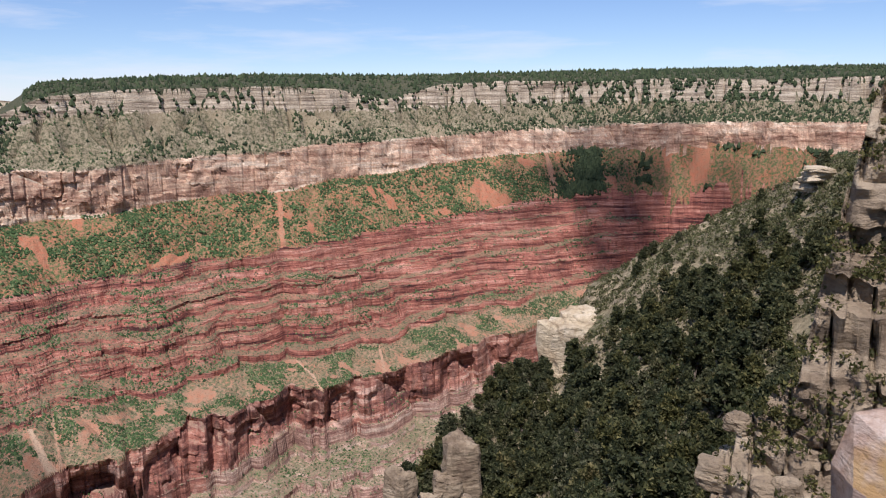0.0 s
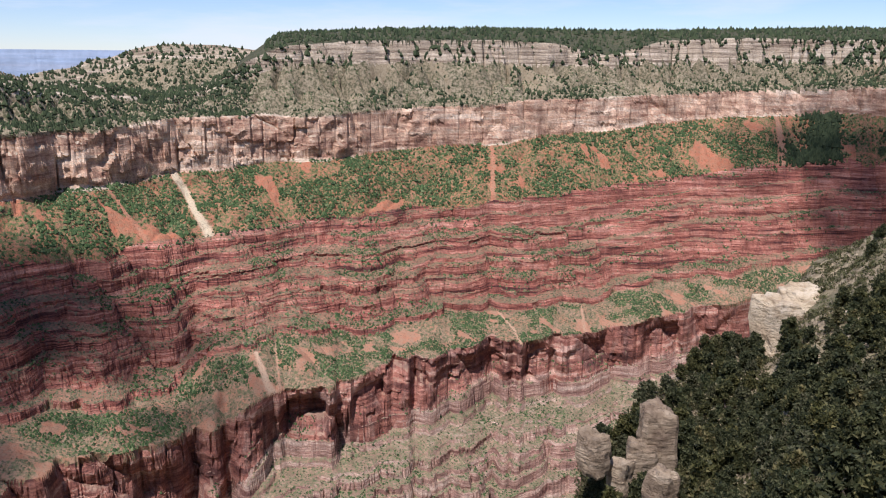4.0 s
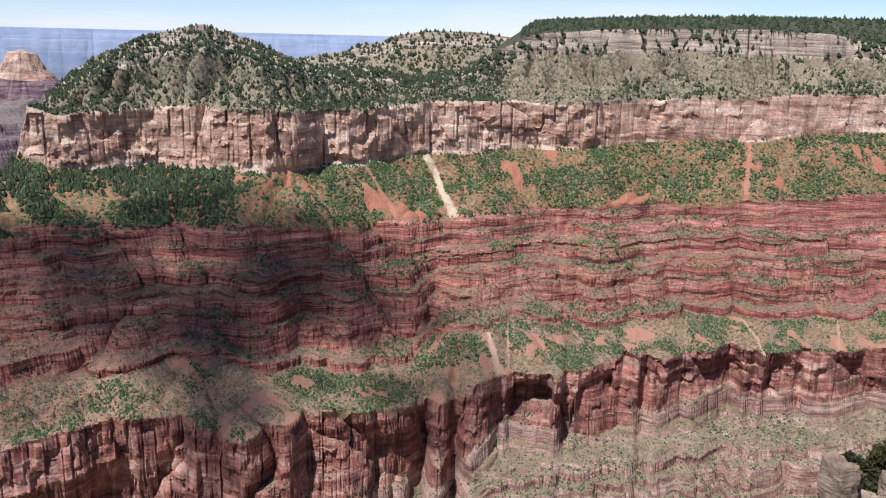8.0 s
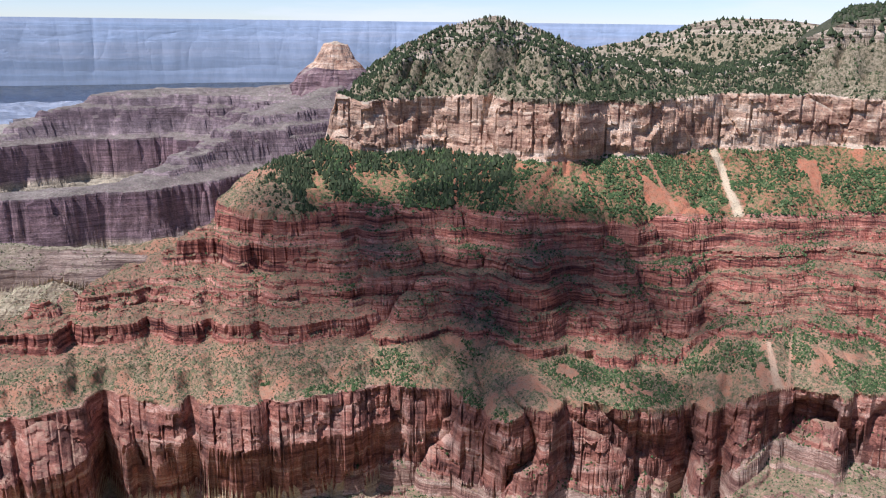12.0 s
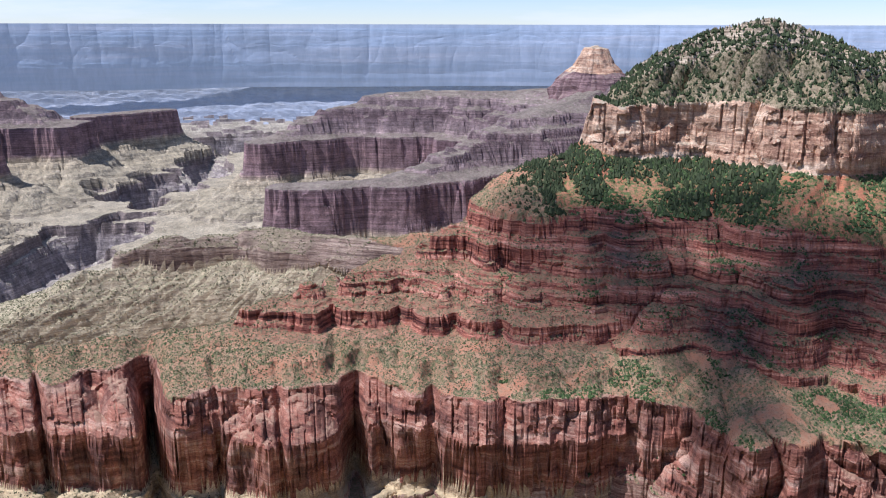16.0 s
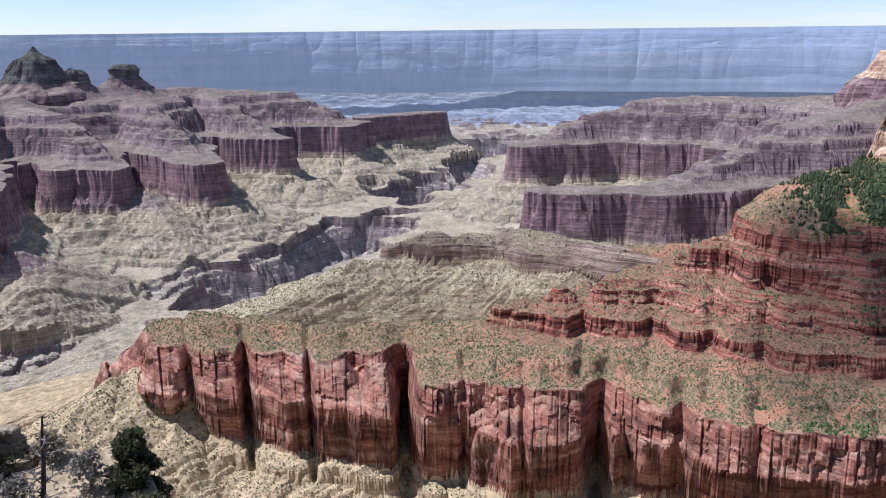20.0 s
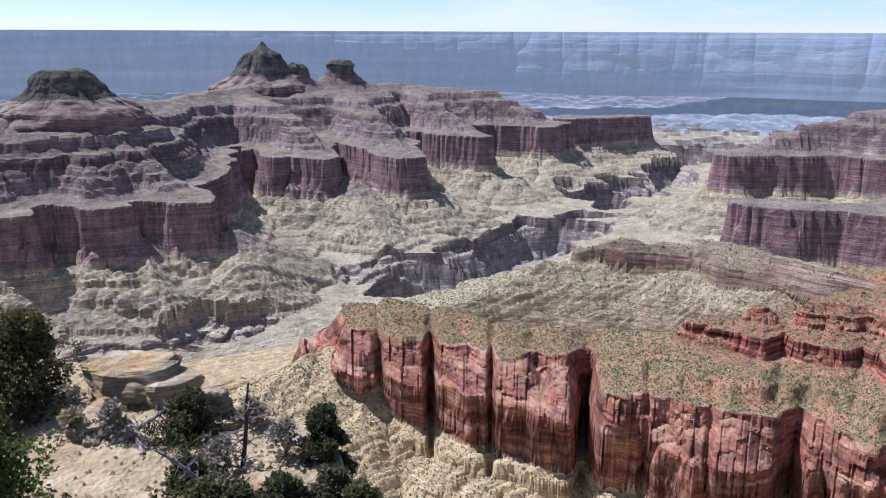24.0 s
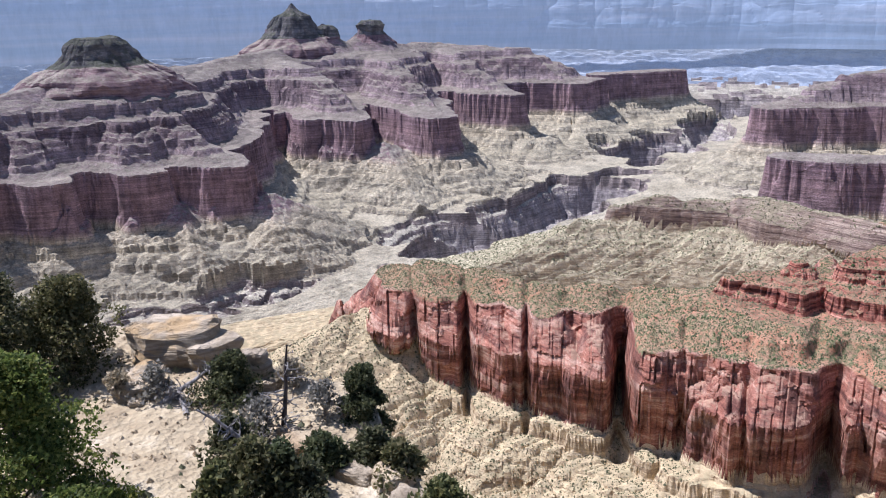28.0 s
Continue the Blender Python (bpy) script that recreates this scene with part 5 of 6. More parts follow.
growth_on("scrub_ridge_scrub", 15000, (1.2, 3.0), "bush", M_SAGE, "grey-green scrub on a pale slope", 16, (6, 10), SAGE, spared=2)
growth("back_ridge_conifers", BACK["wooded_slope"][0], 1300, (3, 5.5), "pinyon", M_PINE, "dark conifers on the ridge behind the saddle", 18, None)
growth("back_crest_conifers", BACK["crest_cliff"][0], 500, (3, 5), "pinyon", M_PINE, "dark conifers on a pale crest", 19, None)


# ---------------------------------------------------------------- temple peaks
def temple(name, label, bearing, distance, base, levels, seed, stretch=1.0, material=None, size=1.0):
    """A peak of rock: levels are (height over base, half width) from the top down; uneven ribs run down it."""
    distance, base, levels = distance * size, base * size, [(h * size, w * size) for h, w in levels]
    a = np.linspace(0, 2 * np.pi, 161)[:-1]
    hs, ws = np.array([k[0] for k in levels], float), np.array([k[1] for k in levels], float)
    v = np.linspace(0, 1, 70)
    h = np.interp(v, np.linspace(0, 1, len(levels)), hs)
    w = np.interp(v, np.linspace(0, 1, len(levels)), ws)
    rough = 1 + 0.22 * (creased(np.cos(a)[None] * 3 + 9, np.sin(a)[None] * 3 + 9, h[:, None] / 150, 3, seed=seed) - 0.6) + 0.10 * fbm(np.cos(a)[None] * 2, np.sin(a)[None] * 2, h[:, None] / 40, 3, seed=seed + 1)
    rr = w[:, None] * rough
    c = place(bearing, distance, base)
    b = radians(bearing)
    across, ahead = np.cos(a)[None] * rr * stretch, np.sin(a)[None] * rr * 0.5
    pts = np.stack([c.x + across * math.cos(b) - ahead * math.sin(b), c.y + across * math.sin(b) + ahead * math.cos(b), c.z + h[:, None] + 0 * rr + 5 * fbm(across / 40, ahead / 40, 2, 3, seed=seed)], -1)
    cols = pts.shape[1]
    top = tagged(new(name), label, "rock peak", "temple peaks")
    for piece, sub in (("cliff_cap", pts[:48]), ("talus_apron", pts[47:])):
        i = np.arange(len(sub) * cols).reshape(len(sub), cols)
        j = np.roll(i, -1, axis=1)
        child(piece, mesh_from(piece, sub.reshape(-1, 3), np.stack([i[:-1], i[1:], j[1:], j[:-1]], -1).reshape(-1, 4), (material or M_TEMPLE) if piece == "cliff_cap" else M_HAZED_RED), top)
    return top


# Sandstone colours greyed towards mauve, painting in the haze over the peaks.
M_TEMPLE = rock("haze_grey_sandstone", [(0.08, 0.078, 0.075), (0.15, 0.14, 0.13), (0.26, 0.23, 0.21)], 30.0, (0.10, 0.10, 0.07), 0.6, (0.045, 0.04, 0.04), scrub=(0.05, 0.055, 0.035), flat=(0.4, 0.65))
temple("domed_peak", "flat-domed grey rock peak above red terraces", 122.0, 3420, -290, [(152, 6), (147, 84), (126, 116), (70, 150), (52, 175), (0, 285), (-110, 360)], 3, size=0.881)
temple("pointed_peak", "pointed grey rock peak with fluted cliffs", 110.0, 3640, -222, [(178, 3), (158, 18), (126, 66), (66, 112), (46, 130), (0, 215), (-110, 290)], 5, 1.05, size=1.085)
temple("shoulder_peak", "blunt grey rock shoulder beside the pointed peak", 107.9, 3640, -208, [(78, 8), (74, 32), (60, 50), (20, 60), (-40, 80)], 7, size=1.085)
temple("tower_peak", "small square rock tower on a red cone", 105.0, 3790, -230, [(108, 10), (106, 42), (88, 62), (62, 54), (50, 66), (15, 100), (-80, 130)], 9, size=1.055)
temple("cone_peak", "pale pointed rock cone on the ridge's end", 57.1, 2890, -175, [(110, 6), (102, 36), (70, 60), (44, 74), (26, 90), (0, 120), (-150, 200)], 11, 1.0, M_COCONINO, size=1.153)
temple("ridge_mesa", "dark flat-topped mesa on the red ridge", 67.9, 2740, -240, [(28, 5), (27, 56), (6, 68), (-60, 90)], 13, 1.2, M_HAZED_RED, size=1.328)


# ---------------------------------------------------------------- near things: builders
def part(name, verts, faces, material, parent=None, label="", smooth=False):
    ob = new(name, mesh_from(name, verts, faces, material, smooth))
    if parent:
        ob.parent = parent
    return tagged(ob, label)


def tube(path, radii, sides=6):
    """A tapered limb along path: verts and quads."""
    path, radii = np.asarray(path, float), np.asarray(radii, float)
    way = np.gradient(path, axis=0)
    way /= np.linalg.norm(way, axis=1)[:, None] + 1e-9
    side = np.cross(way, (0.31, 0.2, 0.93))
    side /= np.linalg.norm(side, axis=1)[:, None] + 1e-9
    up = np.cross(way, side)
    a = np.linspace(0, 2 * np.pi, sides + 1)[:-1]
    v = path[:, None] + radii[:, None, None] * (np.cos(a)[None, :, None] * side[:, None] + np.sin(a)[None, :, None] * up[:, None])
    i = np.arange(len(path) * sides).reshape(len(path), sides)
    j = np.roll(i, -1, axis=1)
    return v.reshape(-1, 3), np.stack([i[:-1], j[:-1], j[1:], i[1:]], -1).reshape(-1, 4)


def joined(pieces):
    verts, faces, base = [], [], 0
    for v, f in pieces:
        verts.append(v), faces.append(f + base)
        base += len(v)
    return np.concatenate(verts), np.concatenate(faces)


def limb(rng, start, way, length, radius, bend=0.25, points=6):
    way = np.asarray(way, float) / np.linalg.norm(way)
    p, out = np.asarray(start, float), []
    for i in range(points):
        out.append(p)
        way = way + rng.normal(0, bend, 3) * 0.5
        way /= np.linalg.norm(way)
        p = p + way * length / (points - 1)
    return np.array(out), radius * np.linspace(1, 0.25, points)


def tufts(rng, centres, size, blades=3, upward=0.3):
    """Sprays of small leaf triangles at the given places."""
    n = len(centres) * blades
    c = np.repeat(centres, blades, axis=0) + rng.normal(0, size * 0.35, (n, 3))
    d = rng.normal(0, 1, (n, 3))
    d[:, 2] += upward
    d /= np.linalg.norm(d, axis=1)[:, None]
    e = np.cross(d, rng.normal(0, 1, (n, 3)))
    e /= np.linalg.norm(e, axis=1)[:, None] + 1e-9
    k = size * rng.uniform(0.6, 1.4, (n, 1))
    v = np.stack([c - e * k * 0.38, c + e * k * 0.38, c + d * k], 1).reshape(-1, 3)
    return v, np.arange(3 * n).reshape(-1, 3)


def tree_meshes(seed, height, wide, count, leaf, lobes, lean=0.0, bare=0.18, pointed=0.5, sides=5):
    """A tapered trunk with limbs, and a crown of leaf sprays in uneven lobes."""
    rng = np.random.RandomState(seed)
    spine = np.array([(lean * h * height + 0.05 * height * rng.normal() * (h > 0), 0.05 * height * rng.normal() * (h > 0), h * height) for h in np.linspace(0, 0.92, 7)])
    wood = [tube(spine, height * 0.035 * np.linspace(1, 0.2, 7), sides + 2)]
    centres = []
    for k in range(lobes):
        h = bare + (0.97 - bare) * (k + rng.uniform(0, 1)) / lobes
        at = np.array([np.interp(h, np.linspace(0, 0.92, 7), spine[:, i]) for i in range(3)])
        reach = wide * (1 - h ** (1 / pointed) * 0.9) * rng.uniform(0.45, 1.0)
        a = k * 2.4 + rng.uniform(-0.5, 0.5)
        way = np.array([math.cos(a), math.sin(a), rng.uniform(0.05, 0.6)])
        path, radii = limb(rng, at, way, reach, height * 0.011 * (1.3 - h), 0.25, 5)
        wood.append(tube(path, radii, sides))
        fat = wide * rng.uniform(0.22, 0.42) * (1.15 - 0.6 * h)
        m = max(6, int(count / lobes * rng.uniform(0.6, 1.4)))
        d = rng.normal(0, 1, (m, 3))
        d /= np.linalg.norm(d, axis=1)[:, None]
        ball = d * (rng.uniform(0.35, 1.0, (m, 1)) ** 0.5) * np.array([fat, fat, fat * 0.75])
        centres.append(path[-1] * 0.75 + path[2] * 0.25 + ball)
    return joined(wood), tufts(rng, np.concatenate(centres), leaf)


def bark_material(name, dark, light):
    n = Nodes(name, 0.9)
    c = n.ramp(n.noise((9, 9, 1.5), 5), [(0.3, dark), (0.7, light)])
    return n.finish(c, n.noise((14, 14, 2), 5), 0.03, 0.6)


def near_leaves(name, dark, light, tip):
    n = Nodes(name, 0.65, 0.2)
    c = n.ramp(n.geo.outputs["Random Per Island"], [(0.0, dark), (0.6, light), (1.0, tip)])
    c = n.mix(0.7, c, n.ramp(n.noise(0.7, 3), [(0.3, 0.65), (0.7, 1.15)]), "MULTIPLY")
    each = n.t.nodes.new("ShaderNodeObjectInfo").outputs["Random"]
    c = n.mix(1.0, c, n.ramp(each, [(0.0, (0.85, 0.87, 0.9)), (0.5, (1.0, 1.0, 1.0)), (1.0, (1.35, 1.2, 0.95))]), "MULTIPLY")
    n.finish(c)
    thin = n.t.nodes.new("ShaderNodeBsdfTranslucent")
    both = n.t.nodes.new("ShaderNodeMixShader")
    both.inputs[0].default_value = 0.5
    n.put(c, thin.inputs["Color"]), n.put(n.bsdf.outputs[0], both.inputs[1]), n.put(thin.outputs[0], both.inputs[2])
    n.put(both.outputs[0], n.t.nodes["Material Output"].inputs["Surface"])
    return n.mat


def near_rock(name, cols, stain, lichen=None, bed=0.5, scale=1.0):
    """Pale jointed rock close by, with beds, stains and lichen."""
    n = Nodes(name, 0.88, 0.25)
    k = 1 / scale
    c = n.ramp(n.noise((0.5 * k, 0.5 * k, 2.2 * k / bed), 7, 0.65), [(0.28 + 0.44 * i / (len(cols) - 1), x) for i, x in enumerate(cols)])
    c = n.mix(n.ramp(n.noise(0.9 * k, 6, 0.7), [(0.5, 0.0), (0.68, 0.85)]), c, stain)
    c = n.mix(n.ramp(n.noise(6 * k, 5, 0.7), [(0.52, 0.0), (0.72, 0.5)]), c, tuple(0.35 * v for v in stain))
    if lichen:
        c = n.mix(n.maths("MULTIPLY", n.ramp(n.noise(0.55 * k, 5, 0.6), [(0.50, 0.0), (0.60, 0.85)]), n.ramp(n.up(), [(0.2, 0.0), (0.6, 0.9)])), c, lichen)
    h = n.maths("ADD", n.noise((1.2 * k, 1.2 * k, 5 * k / bed), 8, 0.7), n.maths("MULTIPLY", n.cells(0.9 * k), 0.6))
    return n.finish(c, h, 0.35 * scale, 0.9)


M_BARK = bark_material("brown_bark", (0.05, 0.038, 0.028), (0.16, 0.125, 0.10))
M_DEAD = bark_material("weathered_grey_wood", (0.10, 0.09, 0.08), (0.36, 0.33, 0.30))
M_CHAR = bark_material("dark_dead_wood", (0.03, 0.024, 0.02), (0.10, 0.08, 0.07))
M_PINYON = near_leaves("pinyon_foliage", (0.026, 0.034, 0.016), (0.09, 0.10, 0.043), (0.18, 0.175, 0.08))
M_BRIGHT = near_leaves("fresh_oak_leaves", (0.045, 0.068, 0.016), (0.14, 0.18, 0.04), (0.30, 0.30, 0.08))
M_DUSKY = near_leaves("dusky_juniper_leaves", (0.036, 0.042, 0.02), (0.115, 0.12, 0.056), (0.22, 0.20, 0.11))
M_SHRUB = near_leaves("shrub_leaves", (0.03, 0.04, 0.018), (0.095, 0.115, 0.05), (0.19, 0.19, 0.09))
M_GREYTWIG = near_leaves("grey_shrub_twigs", (0.13, 0.12, 0.095), (0.27, 0.25, 0.20), (0.42, 0.39, 0.33))
M_NEAR_ROCK = near_rock("weathered_limestone", [(0.16, 0.115, 0.075), (0.34, 0.255, 0.165), (0.55, 0.44, 0.305)], (0.17, 0.115, 0.075), None, 0.9, 3.0)
M_PALE_ROCK = near_rock("cream_limestone", [(0.34, 0.25, 0.15), (0.56, 0.45, 0.30), (0.74, 0.63, 0.46)], (0.36, 0.25, 0.14), None, 1.2, 4.0)
M_LICHEN = near_rock("lichened_rock", [(0.30, 0.19, 0.14), (0.52, 0.38, 0.30), (0.68, 0.56, 0.47)], (0.42, 0.26, 0.17), (0.50, 0.28, 0.06), 1.0, 1.0)
M_LEDGE = near_rock("bedded_ledge_rock", [(0.25, 0.195, 0.13), (0.47, 0.38, 0.265), (0.66, 0.55, 0.40)], (0.34, 0.26, 0.165), (0.54, 0.36, 0.17), 0.18, 1.4)


def gravel():
    n = Nodes("pale_gravel", 0.95, 0.15)
    c = n.ramp(n.noise(0.5, 6, 0.65), [(0.3, (0.29, 0.22, 0.135)), (0.55, (0.43, 0.345, 0.22)), (0.72, (0.60, 0.51, 0.37))])
    c = n.mix(n.ramp(n.noise(5.0, 4, 0.7), [(0.52, 0.0), (0.66, 0.55)]), c, (0.26, 0.21, 0.14))
    return n.finish(c, n.maths("ADD", n.noise(3.0, 8, 0.75), n.cells(4.0)), 0.12, 0.9)


M_GRAVEL = gravel()
def slab_mesh(rng, w, d, h, tilt=0.06, points=18):
    """An uneven bed of rock with worn edges: verts and quads, its foot at z = 0."""
    a = np.linspace(0, 2 * np.pi, points + 1)[:-1]
    shape = (np.abs(np.cos(a)) ** 3.2 + np.abs(np.sin(a)) ** 3.2) ** (-1 / 3.2)
    shape = shape * (1 + 0.10 * rng.normal(0, 1, points))
    rings = []
    for z, k in ((0.0, 0.90), (0.06, 0.97), (0.35, 1.0), (0.72, 0.99), (0.92, 0.95), (1.0, 0.85), (1.02, 0.5), (1.03, 0.02)):
        j = 1 + 0.035 * rng.normal(0, 1, points)
        rings.append(np.stack([np.cos(a) * shape * k * j * w / 2, np.sin(a) * shape * k * j * d / 2, np.full(points, z * h) + 0.04 * h * rng.normal(0, 1, points) * (k > 0.1)], -1))
    v = np.concatenate(rings)
    v[:, 2] += v[:, 0] * rng.normal(0, tilt) + v[:, 1] * rng.normal(0, tilt)
    i = np.arange(len(v)).reshape(len(rings), points)
    j = np.roll(i, -1, axis=1)
    return v, np.stack([i[:-1], j[:-1], j[1:], i[1:]], -1).reshape(-1, 4)


def outcrop(name, label, where, turn, beds, material, seed, group="", shift=0.12):
    """Beds of rock piled up: beds are (width, depth, height) from the foot. Each bed is a part."""
    rng = np.random.RandomState(seed)
    top = tagged(new(name), label, "rock", group)
    top.matrix_world = Matrix.Translation(where) @ pose(0, 0, 0, 0, 0, turn)
    z = 0.0
    for w, d, h in beds:
        v, f = slab_mesh(rng, w, d, h)
        v += np.array([rng.normal(0, shift) * w * 0.5, rng.normal(0, shift) * d * 0.5, z])
        part("bed", v, f, material, top)
        z += h * 0.97
    return top


def boulder(name, label, where, size, material, seed, group="", square=0.55):
    rng = np.random.RandomState(seed)
    a, b = np.meshgrid(np.linspace(0, 2 * np.pi, 29)[:-1], np.linspace(0, np.pi, 19))
    d = np.stack([np.cos(a) * np.sin(b), np.sin(a) * np.sin(b), np.cos(b)], -1)
    box = np.max(np.abs(d), -1, keepdims=True) ** -square
    r = box * (1 + 0.22 * fbm(d[..., 0] * 1.6 + seed, d[..., 1] * 1.6, d[..., 2] * 1.6, 5, seed=seed))[..., None]
    v = (d * r * np.array(size) / 2).reshape(-1, 3)
    v[:, 2] += size[2] * 0.28
    i = np.arange(532).reshape(19, 28)
    j = np.roll(i, -1, axis=1)
    f = np.stack([i[:-1], i[1:], j[1:], j[:-1]], -1).reshape(-1, 4)
    ob = tagged(new(name, mesh_from(name, v, f, material)), label, "boulder", group)
    ob.matrix_world = Matrix.Translation(where) @ pose(0, 0, 0, 0, 0, rng.uniform(0, 360))
    return ob


# ---------------------------------------------------------------- the wooded hillside beside the eye
h_az = np.arange(-60, 4.2, 0.2)
h_knots = np.array(HILLSIDE["bearing"])
hr = [smoothed(h_az, h_knots, HILLSIDE["range_%d" % i], 0.5) for i in range(3)]
hz = [smoothed(h_az, h_knots, HILLSIDE["height_%d" % i], 0.5) for i in range(3)]
hv = np.linspace(0, 1, 90)[:, None]
near_r = hr[1][None] * (1 - hv) + hr[2][None] * hv
near_z = hz[1][None] * (1 - hv) + hz[2][None] * hv
hill_xy = polar(h_az[None], near_r, 0.0)
near_z = near_z + (near_r / 120) * (2.2 * fbm(hill_xy[..., 0] / 22, hill_xy[..., 1] / 22, 0, 4, seed=81) - 0.6) * np.minimum(1, 6 * hv)
back_r, back_z = np.linspace(1.6, 1.03, 8)[:, None] * hr[1][None], hz[1][None] - np.linspace(75, 1.5, 8)[:, None] * hr[1][None] / 150
HILL = np.concatenate([polar(h_az[None], back_r, back_z), polar(h_az[None], near_r, near_z)])
tagged(new("hillside", mesh_from("hillside", HILL.reshape(-1, 3), grid_faces(*HILL.shape[:2]), M_HILL, True)), "stony hillside under dark pinyon and juniper trees", "hillside", kind="structure")


def on_hill(bearing, v):
    """The ground of the hillside at a bearing, v from its crest (0) to its near foot (1)."""
    j = int(np.clip(round((bearing + 60) / 0.2), 0, len(h_az) - 1))
    return Vector(HILL[8 + int(np.clip(round(v * 89), 0, 89)), j])


def stand(kind, seed, height, wide, count, leaf, lobes, leaf_mat, bark, label, category="tree", group="", **more):
    wood, crown = tree_meshes(seed, height, wide, count, leaf, lobes, **more)
    top = tagged(new(kind), label, category, group)
    part("trunk", *wood, bark, top)
    part("crown", *crown, leaf_mat, top)
    return top


rng = np.random.RandomState(17)
models = [stand("pinyon_tree", 201, 4.4, 1.7, 520, 0.38, 14, M_PINYON, M_BARK, "dark green pinyon tree on the stony hillside", group="hillside trees", sides=3, pointed=0.6),
          stand("pinyon_tree", 202, 3.6, 1.9, 520, 0.38, 14, M_PINYON, M_BARK, "dark green pinyon tree on the stony hillside", group="hillside trees", sides=3, pointed=0.9),
          stand("juniper_tree", 203, 3.0, 1.8, 480, 0.36, 13, M_DUSKY, M_BARK, "dusky green juniper tree on the stony hillside", group="hillside trees", sides=3, pointed=1.2),
          stand("pinyon_tree", 204, 5.4, 1.7, 600, 0.38, 16, M_PINYON, M_BARK, "tall dark green pinyon tree on the stony hillside", group="hillside trees", sides=3, pointed=0.5),
          stand("oak_shrub", 205, 2.0, 1.5, 400, 0.3, 10, M_SHRUB, M_BARK, "green oak shrub on the stony hillside", "shrub", "hillside shrubs", sides=3, pointed=1.5, bare=0.08)]
spots, tries = [], 0
while len(spots) < 580 and tries < 60000:
    tries += 1
    j, i = rng.randint(len(h_az) - 1), rng.randint(0, 90)
    b, p = h_az[j], HILL[8 + i, j]
    far = math.hypot(p[0], p[1])
    if b < -27 or rng.uniform() > (far / 130) ** 1.1 + 0.25:
        continue
    if b < -23 and i > 40:
        continue
    if b < -9.5 and i < 34 and rng.uniform() > 0.10:
        continue
    if b > -2.6 and rng.uniform() > 0.4:
        continue
    if -11.8 < b < -7.2 and i < 42 or -15 < b < -11 and i < 30 and rng.uniform() > 0.4:
        continue
    if any((q[0] - p[0]) ** 2 + (q[1] - p[1]) ** 2 < 1.5 ** 2 for q in spots):
        continue
    spots.append((p[0], p[1], p[2], b, i))
for k, (x, y, z, b, i) in enumerate(spots):
    m = models[k] if k < 5 else models[rng.choice(5, p=[0.2, 0.2, 0.25, 0.1, 0.25])]
    size = rng.uniform(0.5, 1.2)
    at = Matrix.Translation((x, y, z - 0.25)) @ pose(0, 0, 0, rng.uniform(-5, 5), rng.uniform(-5, 5), rng.uniform(0, 360)) @ Matrix.Scale(size, 4)
    if k < 5:
        m.matrix_world = at
    else:
        c = copy_thing(m, at)
        c.scale = (size,) * 3


def brush(name, label, ground, count, size, leaf, material, seed, keep, blades=26):
    """Low brush strewn over near ground: sprays of small leaves, as one mesh."""
    rng = np.random.RandomState(seed)
    i, j = rng.randint(0, ground.shape[0], count), rng.randint(0, ground.shape[1], count)
    p = ground[i, j]
    p = p[keep(np.degrees(np.arctan2(-p[:, 0], p[:, 1])), np.hypot(p[:, 0], p[:, 1]))]
    w = rng.uniform(size[0], size[1], (len(p), 1))
    d = rng.normal(0, 1, (len(p), blades, 3))
    d /= np.linalg.norm(d, axis=2)[..., None]
    d[..., 2] = np.abs(d[..., 2]) * 0.8
    c = (p[:, None] + d * w[:, None] * rng.uniform(0.3, 1.0, (len(p), blades, 1)) ** 0.5).reshape(-1, 3)
    v, f = tufts(rng, c, leaf, 2, 0.6)
    return tagged(new(name, mesh_from(name, v, f, material)), label, "plants", kind="stuff")


brush("hillside_brush", "low green brush over the hillside", HILL[8:], 7000, (0.4, 1.1), 0.42, M_DUSKY, 31, lambda b, d: b > -26, 12)
# Lighter leaf copy: sunlight on the crest is put into the colour.
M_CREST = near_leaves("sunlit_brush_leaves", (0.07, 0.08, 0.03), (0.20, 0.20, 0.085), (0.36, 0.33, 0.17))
brush("crest_brush", "green brush in a sun-lightened colour along the hillside's crest", HILL[8:36], 3200, (0.4, 1.0), 0.36, M_CREST, 39, lambda b, d: (b > -26) & (b < -8.5), 12)
brush("hillside_dry_brush", "dry grey brush over the hillside", HILL[8:], 1500, (0.3, 0.7), 0.3, M_GREYTWIG, 32, lambda b, d: b > -26, 12)
growth("hillside_stones", HILL[8:], 350, (0.15, 0.4), "bush", M_PALE_ROCK, "pale loose stones over the hillside", 33, lambda b, v, p: step(-27, -25, b) + 0 * v)

# pale bluff on the hillside's far end, and broken ledges below the crest
for k, (b, d, z, size) in enumerate([(-8.6, 163, -56.0, (11, 9, 17)), (-9.7, 166, -52.5, (9, 8, 14)), (-10.9, 168, -48.0, (8, 7, 8)), (-8.9, 158, -60.0, (7, 6, 9))]):
    boulder("limestone_bluff", "cream limestone bluff at the end of the wooded spur", place(b, d, z), size, M_PALE_ROCK, 410 + k, "limestone outcrops", 0.75)
outcrop("limestone_ledge", "cream limestone ledge among trees near the crest", place(-12.3, 172, -45.5), 24, [(15, 6, 1.8), (13, 5.4, 1.6), (9, 4.5, 1.3), (6, 3, 1.0)], M_PALE_ROCK, 42, "limestone outcrops")
outcrop("limestone_ledge", "cream limestone ledge among trees near the crest", place(-14.6, 168, -43.0), 30, [(10, 5, 1.5), (8, 4, 1.3), (5, 3, 0.9)], M_PALE_ROCK, 43, "limestone outcrops")
